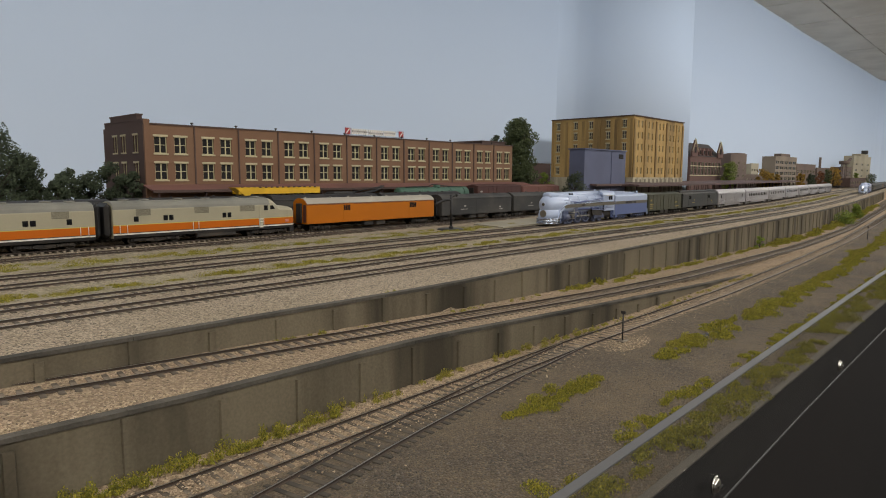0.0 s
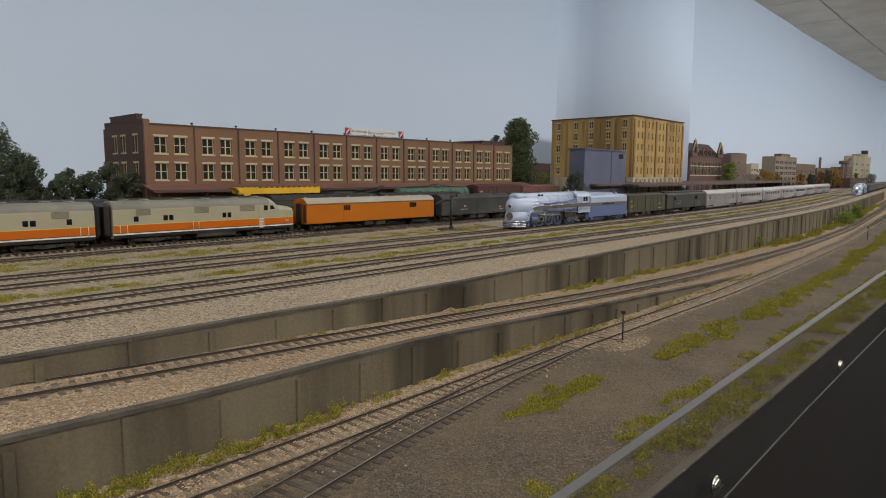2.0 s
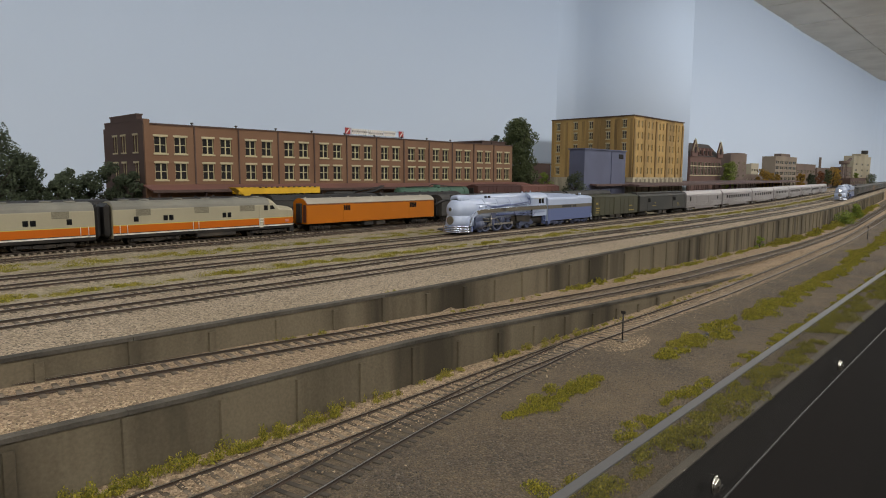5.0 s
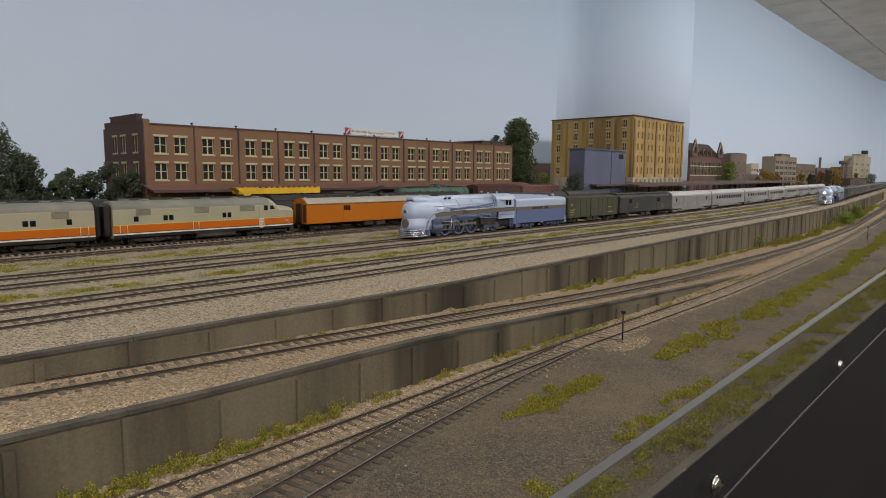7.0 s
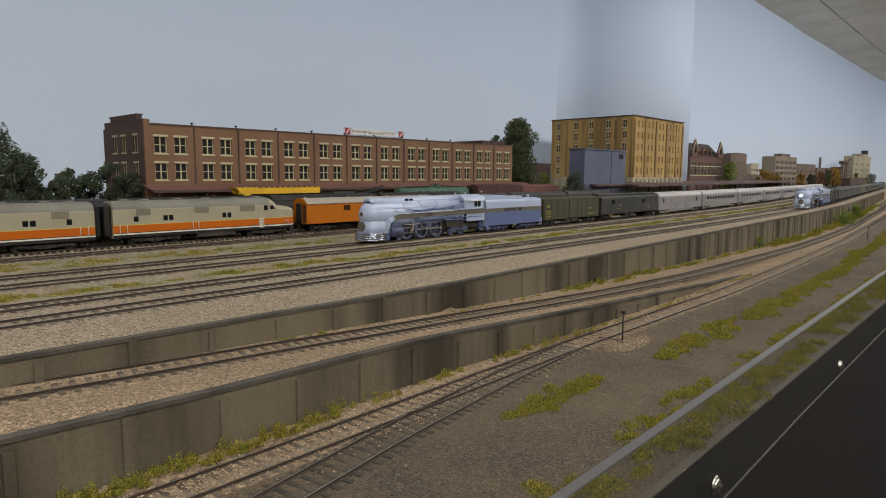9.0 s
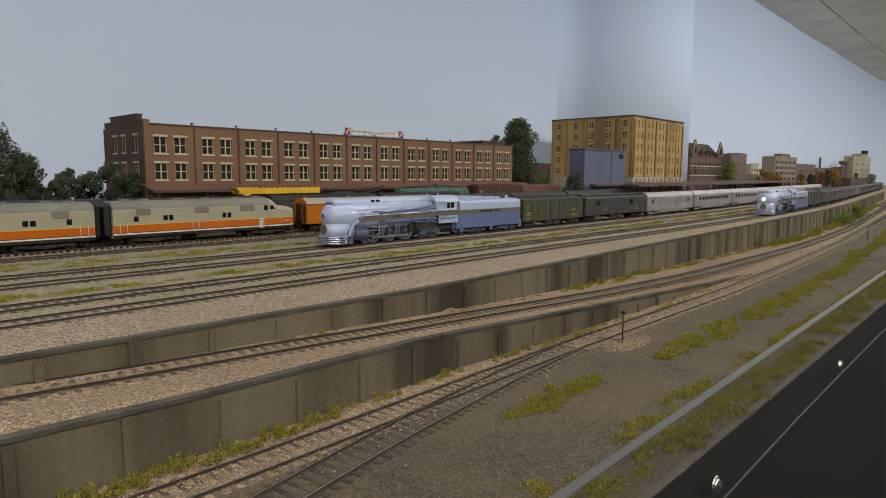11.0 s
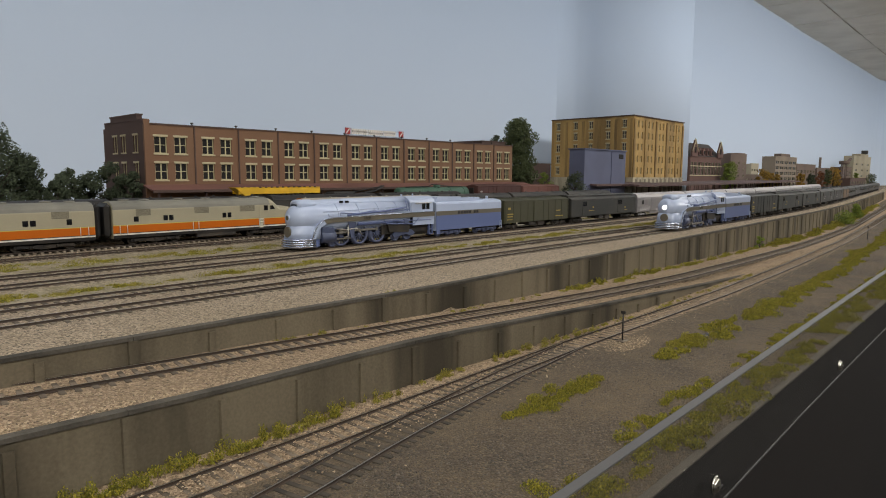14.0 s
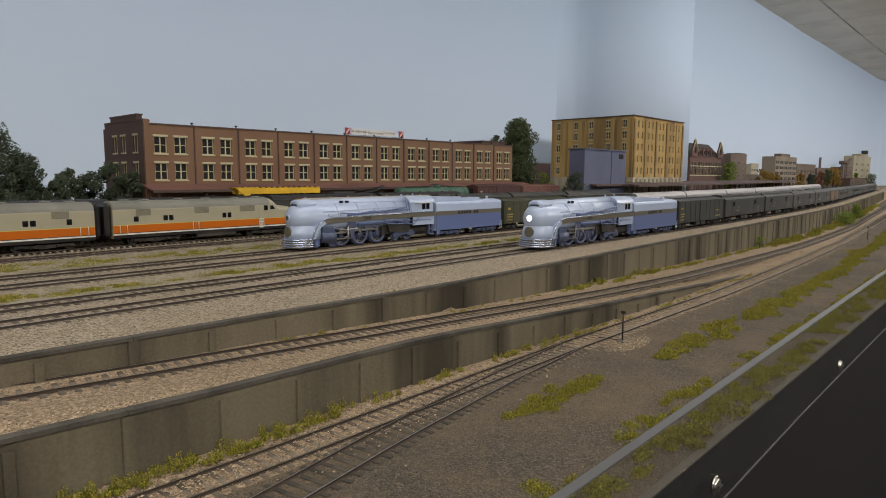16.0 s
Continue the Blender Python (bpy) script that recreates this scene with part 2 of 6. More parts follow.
# ---- the structure: room, ground, retaining walls ----
def ground():
    b = B()
    xs = [-1.95, -1.2, -0.7] + [i * 0.025 - 0.4 for i in range(80)] + [1.6 + i * 0.15 for i in range(53)]
    rows = []
    for x in xs:
        zr = ramp(x) - 0.0019
        t = 1 if x < 0.8 else max(0.0, 1 - (x - 0.8) / 0.2)
        lo = -0.047
        wl, wh = wall_low(x), wall_high(x)
        ys = [(0.102, lo), (0.125, lo + 0.0004), (0.155, lo + 0.0014), (min(0.20, lower(x) - 0.045), lo + 0.0020), (lower(x) - 0.014, lo + 0.0024), (lower(x) + 0.013, lo + 0.0024), (wl - 0.0012, lo + 0.0012 + 0.0033 * t), (wl + 0.0012, min(zr, low_top(x) - 0.0012) * t + (lo + 0.001) * (1 - t)), (wl + 0.02, zr), (wh - 0.012, zr), (wh - 0.0012, zr + 0.001), (wh + 0.0012, -0.0036), (wh + 0.03, -0.0021), (0.384 + bend(x), -0.0018), (0.466 + bend(x), -0.0018), (0.492 + bend(x), -0.0027), (0.516 + bend(x), -0.0018), (0.602 + bend(x), -0.0018), (0.64 + bend(x), -0.0026), (0.685, -0.002), (0.795 + bend(x), -0.004), (0.80 + bend(x), -0.0005), (0.838 + bend(x), -0.0005), (0.846 + bend(x), 0.0118), (1.37, 0.0118)]
        rows.append([(x * 1000, y * 1000, z * 1000) for y, z in ys])
    b.loft(rows, caps=False, closed=False, smooth=False)
    for f in b.bm.faces:
        c = f.calc_center_median()
        yy = c.y / 1000 - bend(c.x / 1000)
        f.material_index = 3 if 0.467 < yy < 0.515 or (0.603 < yy and c.y < 684) else 2 if c.y < lower(c.x / 1000) * 1000 - 14.5 else 1 if c.y < wall_high(c.x / 1000) * 1000 else 0
    ob = part("ground", b, [M_GREY, M_TAN, M_DIRT, M_MOSS])
    tagged(ob, "model yard ground of grey ballast, tan ballast and dark cinders", "ground", kind="structure")


def placed(b, m):
    """Moves a mesh in millimetres by a pose in metres."""
    mm = Matrix.Translation(m.translation * 1000) @ m.to_quaternion().to_matrix().to_4x4()
    for v in b.bm.verts:
        v.co = mm @ v.co
    return b


def retaining_wall(name, line, top, base, x0, x1, pitch, label):
    w = thing(name, label, "wall", kind="structure")
    x, k = x0, 0
    while x < x1 - 0.01:
        e = min(x + pitch, x1)
        y0, y1 = line(x), line(e)
        L = math.hypot(e - x, y1 - y0) * 1000
        m = pose(x, y0, 0, 0, 0, math.degrees(math.atan2(y1 - y0, e - x)))
        t0, t1, b0, b1 = [v * 1000 for v in (top(x), top(e), base(x), base(e))]
        b = B().prism([(0.0, b0 - 4), (L, b1 - 4), (L, t1 - 1.95), (0.0, t0 - 1.95)], "y", -1.6, 1.6)
        part("wall_panel", placed(b, m), M_CONC, w)
        joint = k % 4 == 2
        cut = 0.25 if joint else 0.0
        b = B().prism([(cut, t0 - 2.0), (L, t1 - 2.0), (L, t1), (cut, t0)], "y", -2.6, 2.6)
        part("coping", placed(b, m), M_COPE, w)
        hw = 2.3 if joint else 1.8
        b = B().prism([(-hw - 0.4, -1.5), (-hw, -3.0), (hw, -3.0), (hw + 0.4, -1.5)], "z", b0 - 4, min(t0, t1) - (2.05 if joint else 4.5))
        part("pilaster", placed(b, m), M_CONC, w)
        x, k = e, k + 1


def room():
    T = tagged
    # Floor and walls out of view, added; their tones are raised to bounce light.
    wall_m = mat("room_paint", "aaa69e", 0.9, 0, 0.05, 3)
    floor = part("floor", B().box(-2000, 9600, -1700, 100, -1120, -1100), mat("floor_carpet", "47433f", 0.95, 0, 0.2, 40))
    T(floor, "unseen dark grey aisle floor, added to bounce light", "floor", kind="structure")
    for nm, bx in (("wall_south", (-2000, 9600, -1760, -1700)), ("wall_west", (-2060, -2000, -1700, 1500)), ("wall_east", (9600, 9660, -1700, 1500))):
        T(part(nm, B().box(*bx, -1100, 1080), wall_m), "unseen plain pale room wall, added to bounce light", "wall", kind="structure")
    # the backdrop: straight, then a round column with a sharp edge behind it, then straight to a rounded corner
    line = [(-2.0, 1.35), (1.9, 1.35), (2.09, 1.35)]
    for i in range(1, 9):
        t = i / 8
        line.append((2.09 + 0.11 * math.sin(t * 1.25) / math.sin(1.25), 1.35 - 0.035 * (1 - math.cos(t * 1.25)) / (1 - math.cos(1.25))))
    a0, a1 = math.radians(-157), math.radians(-60)
    for i in range(1, 29):
        a = a0 + (a1 - a0) * i / 28
        line.append((2.581 + 0.40 * math.cos(a), 1.471 + 0.40 * math.sin(a)))
    line += [(2.80, 1.16), (2.80, 1.24), (7.7, 1.24)]
    for i in range(1, 13):
        a = i / 12 * math.pi / 2
        line.append((7.7 + 1.2 * math.sin(a), 1.24 - 1.2 * (1 - math.cos(a))))
    line += [(8.9, 0.03)]
    b = B()
    b.loft([[(x * 1000, y * 1000, -60), (x * 1000, y * 1000, 1100)] for x, y in line], caps=False, closed=False)
    for f in b.bm.faces:
        f.smooth = max(ed.calc_length() for ed in f.edges if abs(ed.verts[0].co.z - ed.verts[1].co.z) < 1) < 150 and not 2790 < f.calc_center_median().x < 2801
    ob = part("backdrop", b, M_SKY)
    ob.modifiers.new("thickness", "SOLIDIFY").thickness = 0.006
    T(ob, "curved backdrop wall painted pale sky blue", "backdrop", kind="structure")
    # ceiling tiles, two feet square
    b = B()
    for i in range(20):
        for j in range(6):
            x, y = -2000 + i * 610, -1480 + j * 610
            b.box(x + 4, x + 606, y + 4, y + 606, 1064 + random.uniform(-6, 3), 1074)
    b.box(-2060, 9660, -1760, 1960, 1076, 1100)
    T(part("ceiling", b, mat("ceiling_tile", "e4dfd4", 0.95, 0, 0.08, 8, 0.3, 200, dirt="c4bdb0", amount=0.4)), "grey suspended ceiling of square tiles", "ceiling", kind="structure")
    # the front of the benchwork
    f = part("fascia", B().box(-1900, 8700, 101, 108, -420, -47.5), mat("fascia_board", "1f1b19", 0.9, 0, 0.25, 6, spec=0.25))
    T(f, "black fascia board along the bench's front", "fascia", kind="structure")
    f = part("fascia_edge", B().box(-1900, 8700, 101.1, 105.2, -47.4, -46.5, 0, 0.2), mat("raw_board_edge", "575046", 0.9, 0, 0.25, 40, dirt="5c554a", amount=0.5))
    T(f, "raw grey-tan top edge of the fascia board", "trim", kind="structure")
    f = part("kickboard", B().box(-1900, 8700, 150, 160, -1100, -420), M_BLACK)
    T(f, "dark skirt under the bench", "panel", kind="structure")
    g = bpy.data.materials.new("acrylic")
    g.use_nodes = True
    n, l = g.node_tree.nodes, g.node_tree.links
    n.remove(n["Principled BSDF"])
    tr, df, gl = n.new("ShaderNodeBsdfTransparent"), n.new("ShaderNodeBsdfDiffuse"), n.new("ShaderNodeBsdfGlossy")
    m1, m2 = n.new("ShaderNodeMixShader"), n.new("ShaderNodeMixShader")
    # The grey diffuse share paints a reflection veil over the clear sheet.
    tr.inputs[0].default_value, df.inputs[0].default_value = (0.90, 0.90, 0.89, 1), (0.16, 0.155, 0.15, 1)
    gl.inputs["Roughness"].default_value, m1.inputs[0].default_value = 0.06, 0.05
    l.new(tr.outputs[0], m1.inputs[1])
    l.new(df.outputs[0], m1.inputs[2])
    m2.inputs[0].default_value = 0.035
    l.new(m1.outputs[0], m2.inputs[1])
    l.new(gl.outputs[0], m2.inputs[2])
    l.new(m2.outputs[0], n["Material Output"].inputs[0])
    s = thing("acrylic_guard", "clear acrylic guard strip screwed to the black fascia", "guard")
    sheet = part("sheet", B().prism([(-1500, -71), (300, -70.3), (430, -67.6), (570, -66.9), (8600, -66.9), (8600, -9.6), (700, -10.9), (160, -17.5), (-1500, -20)], "y", 95.2, 100.8), g, s)
    sheet.visible_shadow = False
    edge = part("top_edge", B().prism([(-1500, -20), (160, -17.5), (700, -10.9), (8600, -9.6), (8600, -9.0), (700, -10.3), (160, -16.9), (-1500, -19.4)], "y", 96.1, 99.9), mat("sawn_acrylic", "565452", 0.5, 0, 0.08, 30), s, "frosted sawn edge of the acrylic")
    edge.visible_shadow = False
    part("lower_edge", B().prism([(-1500, -71.8), (300, -71.1), (430, -68.4), (570, -67.7), (8600, -67.7), (8600, -67.0), (570, -67.0), (430, -67.7), (300, -70.4), (-1500, -71.1)], "y", 94.9, 95.6), mat("sawn_acrylic_low", "4a4846", 0.5, 0, 0.05, 30), s)
    chrome = mat("screw_chrome", "c8c4bc", 0.2, 1.0, 0.05)
    for sx in (0.2835, 0.533, 0.783, 1.032, 1.28):
        h = B()
        h.tube((0, 0.0, 0), (0, -1.2, 0), 4.2, 20).ball((0, -1.2, 0), 3.4, 1, 0.55, 1, 16)
        sc = part("screw", h, chrome, None, at=(sx * 1000, 95, -58))
        tagged(sc, "chromed screw with a cup washer in the acrylic guard", "screw", "screws of the guard")
        part("slot", B().box(-2.4, 2.4, -3.3, -2.9, -0.4, 0.4), M_BLACK, sc)


ground()
retaining_wall("retaining_wall_high", wall_high, lambda x: 0.0, lambda x: ramp(x) - 0.0035, -0.282, 4.4, 0.0405, "stained grey concrete retaining wall with pilasters and coping")
retaining_wall("retaining_wall_low", wall_low, low_top, lambda x: -0.047, -0.309, 0.86, 0.0405, "stained low concrete retaining wall that runs out beside the track")
room()


# ---- tracks ----
def track(name, line, height, x0, x1, label, single=0, ties_from=None, group="tracks", wood=None):
    """Two rails on ties. The first ties, as many as single, are objects of their own, the rest one joined part."""
    wood = wood or M_TIE
    t = thing(name, label, "track", group)
    n = max(2, int((x1 - x0) / 0.03))
    xs = [x0 + (x1 - x0) * i / n for i in range(n + 1)]
    for side in (-1, 1):
        b = B()
        rings = []
        for x in xs:
            a = math.atan2(line(x + 0.01) - line(x - 0.01), 0.02)
            nx, ny = -math.sin(a), math.cos(a)
            ring = []
            for (w, z) in ((-0.6, -1.5), (-0.6, -1.3), (-0.2, -1.1), (-0.2, -0.5), (-0.38, -0.4), (-0.38, 0), (0.38, 0), (0.38, -0.4), (0.2, -0.5), (0.2, -1.1), (0.6, -1.3), (0.6, -1.5)):
                o = side * 8.7 + w
                ring.append((x * 1000 + nx * o, line(x) * 1000 + ny * o, height(x) * 1000 + z))
            rings.append(ring)
        b.loft(rings, [0, 0, 0, 0, 0, 1, 0, 0, 0, 0, 0, 0], smooth=False)
        part("rail", b, [M_RAIL, M_SHINE], t)
    joined = B()
    tie = None
    x, k = x0, 0
    rng = random.Random(name)
    first = ties_from if ties_from is not None else x0
    while x < min(x1, 5.0):
        a = math.atan2(line(x + 0.01) - line(x - 0.01), 0.02)
        m = pose(x, line(x), height(x), 0, 0, math.degrees(a) + rng.uniform(-2, 2))
        if single and x >= first and k < single:
            if tie is None:
                tie = part("tie", B().box(-1.35, 1.35, -13.8, 13.8, -3.6, -1.4, 0, 0.25), wood, t)
                o = tie
            else:
                o = again(tie, t)
            o.matrix_basis = m @ pose(0, rng.uniform(-0.0007, 0.0007), 0)
            k += 1
        else:
            before = len(joined.bm.verts)
            joined.box(-1.35, 1.35, -13.8, 13.8, -3.6, -1.4)
            joined.bm.verts.ensure_lookup_table()
            vs = joined.bm.verts[before:]
            mm = Matrix.Scale(1000, 4) @ m @ Matrix.Scale(0.001, 4)
            for v in vs:
                v.co = mm @ v.co
        x += 0.0068 * math.cos(a)
    if len(joined.bm.verts):
        tagged(part("ties", joined, wood, t), kind="stuff")
    return t


flat = lambda x: 0.0
low = lambda x: -0.043
track("track", lambda x: T_SIX + bend(x), flat, -0.3, 8.4, "main track with dark weathered ties in grey ballast", 260, 0.05)
track("track", lambda x: T_FIVE + bend(x), flat, -0.3, 8.4, "yard track with dark ties beside the main track")
track("track", lambda x: T_FOUR + bend(x), flat, -0.3, 8.4, "yard track with dark ties in weedy ballast")
track("track", lambda x: T_THREE + bend(x), flat, -0.3, 8.4, "passenger track with dark ties in grey ballast")
track("track", lambda x: ease(x, [(-0.3, 0.69), (0.4, 0.708), (0.8, 0.735), (1.1, 0.762)]), flat, -0.3, 1.1, "empty yard track that joins the one behind it")
track("track", lambda x: T_EXPRESS + bend(x), flat, -0.3, 1.6, "yard track under the parked express train")
track("track", lambda x: 0.815, lambda x: 0.0035, -0.3, 1.55, "rear yard track under parked freight cars")
track("track", lambda x: 0.868, lambda x: 0.0155, -0.3, 1.5, "rear yard track beside the express house")
track("track", sunken, ramp, -0.3, 6.0, "sunken track with pale ties between two retaining walls", 280, 0.02, wood=M_TIEP)
track("track", lower, low, -0.3, 6.0, "lowest track with pale ties in tan ballast", 280, 0.05, wood=M_TIEP)
track("track", spur, low, -0.3, 0.4, "spur track with dark ties in cinders", 100, -0.2, wood=M_TIED)
# ---- trains: each car's own space has z = 0 on the rails, its front at smaller x ----
M_BLUE = mat("pale_blue_enamel", "aab5cc", 0.3, 0, 0.07, 40, coat=0.35, dirt="93a0ba", amount=0.3)
M_BLUE2 = mat("deep_blue_enamel", "5b6890", 0.35, 0, 0.06, 40, coat=0.2)
M_BAND = mat("grey_gold_band", "686255", 0.4, 0.2, 0.08, 40)
M_CHROME = mat("polished_bars", "b9bfcc", 0.2, 0.95, 0.06, 40)
M_WHEEL = mat("wheel_steel", "4f5670", 0.45, 0.1, 0.15, 90)
# Deep blue darkened, to put the running board's shade into the gear's colour.
M_GEAR = mat("shaded_blue_running_gear", "464f6a", 0.45, 0, 0.15, 60, dirt="3a3f50", amount=0.4)
M_ROD = mat("rod_steel", "a8a6a0", 0.35, 0.8, 0.1, 90, dirt="5a4a2c", amount=0.4)
M_LAMP = mat("lit_headlamp", "fff6e0", 0.3, emit=6.0, var=0.0)
M_LENS = mat("headlamp_glass", "5a5a50", 0.15, 0.2, 0.1)
M_DARKGLASS = mat("dark_glass", "17181a", 0.12, 0, 0.05, 30)
M_CREAM = mat("cream_paint", "9a927a", 0.5, 0, 0.07, 40, dirt="8d8670", amount=0.25)
M_ORANGE = mat("orange_paint", "b45a00", 0.6, 0, 0.08, 40, dirt="a04e08", amount=0.25, spec=0.25)
M_AMBER = mat("amber_orange_paint", "ac6000", 0.6, 0, 0.07, 40, dirt="9e5a08", amount=0.3, spec=0.25)
M_GRILLE = mat("dusty_grille", "6a6454", 0.7, 0, 0.1, 60, dirt="5f5a4c", amount=0.4)
M_ROOFG = mat("grey_roof_paint", "7a776c", 0.75, 0, 0.12, 40, dirt="4d4b46", amount=0.4)
M_EMBLEM = mat("faded_red_emblem", "b8705c", 0.6, 0, 0.2, 200)
M_WHITEL = mat("white_stripe", "cfcabb", 0.5, 0, 0.05)
M_YELLOWL = mat("yellow_line", "b8a850", 0.5, 0, 0.05)
M_PALEROOF = mat("pale_canvas_roof", "a0988a", 0.8, 0, 0.12, 50, dirt="8f887a", amount=0.4)
M_MAROON = mat("maroon_trim", "4a231a", 0.6, 0, 0.12, 60)
M_OLIVE = mat("olive_paint", "383721", 0.6, 0, 0.15, 50, dirt="33301f", amount=0.5)
M_DKGREEN = mat("dark_pullman_paint", "20211e", 0.6, 0, 0.15, 50, dirt="3c3830", amount=0.4)
M_DKGREY = mat("weathered_black_paint", "282725", 0.65, 0, 0.2, 50, dirt="4a453d", amount=0.5)
M_LETTER = mat("dull_yellow_lettering", "a08a3c", 0.6, 0, 0.1)
M_PALELET = mat("pale_lettering", "a8a49a", 0.6, 0, 0.1)
M_STEEL = mat("stainless_side", "a19d9d", 0.35, 0.55, 0.1, 60, dirt="8b8686", amount=0.3)
M_STEELR = mat("stainless_roof", "aaa4a2", 0.45, 0.3, 0.08, 60)
M_TRUCK = mat("truck_black", "25221f", 0.75, 0, 0.25, 120, dirt="4e4438", amount=0.5)
M_STEELT = mat("silver_truck", "a5a3a2", 0.5, 0.4, 0.2, 120, dirt="5a5550", amount=0.5)


def wheel(r, spokes=0, width=2.6):
    """A wheel on the y axis: a tyre with a flange, and a web or spokes."""
    b = B()
    n = 24
    prof = [(r * 0.8, -width / 2), (r, -width / 2), (r, width * 0.25), (r * 1.07, width * 0.32), (r * 1.07, width / 2), (r * 0.8, width / 2)]
    rings = [[(p * math.cos(2 * math.pi * i / n), w, p * math.sin(2 * math.pi * i / n)) for p, w in prof] for i in range(n + 1)]
    b.loft(rings, caps=False)
    b.tube((0, -width / 2 - 0.2, 0), (0, width / 2, 0), r * 0.25, 12)
    if spokes:
        for i in range(spokes):
            a = 2 * math.pi * i / spokes
            b.tube((0, 0, 0), (r * 0.84 * math.cos(a), 0, r * 0.84 * math.sin(a)), r * 0.055, 5)
        b.prism([(r * 0.82 * math.cos(t), r * 0.82 * math.sin(t)) for t in (0.5 + 0.3 * i for i in range(6))], "y", -width / 2 + 0.3, width / 2 - 0.3)
    else:
        b.tube((0, -width * 0.2, 0), (0, width * 0.2, 0), r * 0.83, 20)
    return b


def truck(parent, cx, axles, pitch, mats, wr=5.3):
    """A truck under a car: side frames with journals and springs, wheels on their axles."""
    fr, wm = mats
    t = part("truck", B().box(-4, 4, -9, 9, 6, 8.5).box(-3, 3, -13, 13, 5, 7, 0, 0.4), fr, parent, at=(cx, 0, 0))
    half = pitch * (axles - 1) / 2
    for s in (-1, 1):
        b = B().prism([(-half - 4, 4), (-half - 3, 7), (-half + 4, 6.6), (half - 4, 6.6), (half + 3, 7), (half + 4, 4), (half + 1, 2.9), (half - 3, 4), (2, 2.4), (-2, 2.4), (-half + 3, 4), (-half - 1, 2.9)], "y", s * 11.2, s * 13)
        for k in range(axles):
            b.box(-half + k * pitch - 1.6, -half + k * pitch + 1.6, min(s * 13, s * 14.4), max(s * 13, s * 14.4), 3.7, 6.8, 0, 0.3)
        for k in range(axles - 1):
            xx = -half + (k + 0.5) * pitch
            b.tube((xx - 1.2, s * 13.6, 3.2), (xx - 1.2, s * 13.6, 6.5), 0.9, 8).tube((xx + 1.2, s * 13.6, 3.2), (xx + 1.2, s * 13.6, 6.5), 0.9, 8)
        part("side_frame", b, fr, t)
    w = None
    for k in range(axles):
        for s in (-1, 1):
            if w is None:
                w = part("wheel", wheel(wr), wm, t)
                o = w
            else:
                o = again(w, t)
            o.matrix_basis = pose((-half + k * pitch) / 1000, s * 0.0083, wr / 1000, 0, 0, 0 if s < 0 else 180)
    return t


def shell(b, x0, x1, prof, mis, cap0=0.0, inset=None):
    """A body of a constant section: prof is the right half from the sill up to the crown, (half width, z)."""
    ring = [(-w, z) for w, z in prof] + [(w, z) for w, z in reversed(prof) if w > 0.01]
    k = len(prof)
    m = [mis[i] for i in range(k - 1)] + [mis[k - 2 - i] for i in range(k - 1)] + [0]
    m = m[:len(ring)]
    stations = [(x0, 0.97), (x0 + 1.2, 1.0), (x1 - 1.2, 1.0), (x1, 0.97)]
    b.loft([[(x, y * f, z) for y, z in ring] for x, f in stations], m, smooth=False)
    return b


def underbody(parent, L, mt, deep=True):
    b = B().box(-L / 2 + 3, L / 2 - 3, -10, 10, 9.5, 11.5)
    part("underframe", b, mt, parent)
    if deep:
        for (a, c, y0, y1, z0) in ((-22, -4, -14, -5, 4.2), (2, 20, -14, -4, 3.8), (-14, 6, 5, 14, 4.4)):
            part("equipment_box", B().box(a, c, y0, y1, z0, 9.6, 0, 0.4), mt, parent)
    for s in (-1, 1):
        part("coupler", B().box(s * L / 2 - 2, s * L / 2 + 2.5, -1, 1, 7, 9).tube((s * (L / 2 + 2), -1, 6.6), (s * (L / 2 + 2), -1, 9.4), 1.2, 8), mt, parent)


def bars(b, x, z, widths, h, y, gap=0.8, mi=0):
    """Plain bars in place of writing, on a side at y."""
    for w in widths:
        b.box(x, x + w, y - 0.12, y + 0.12, z, z + h, mi)
        x += w + gap
    return b


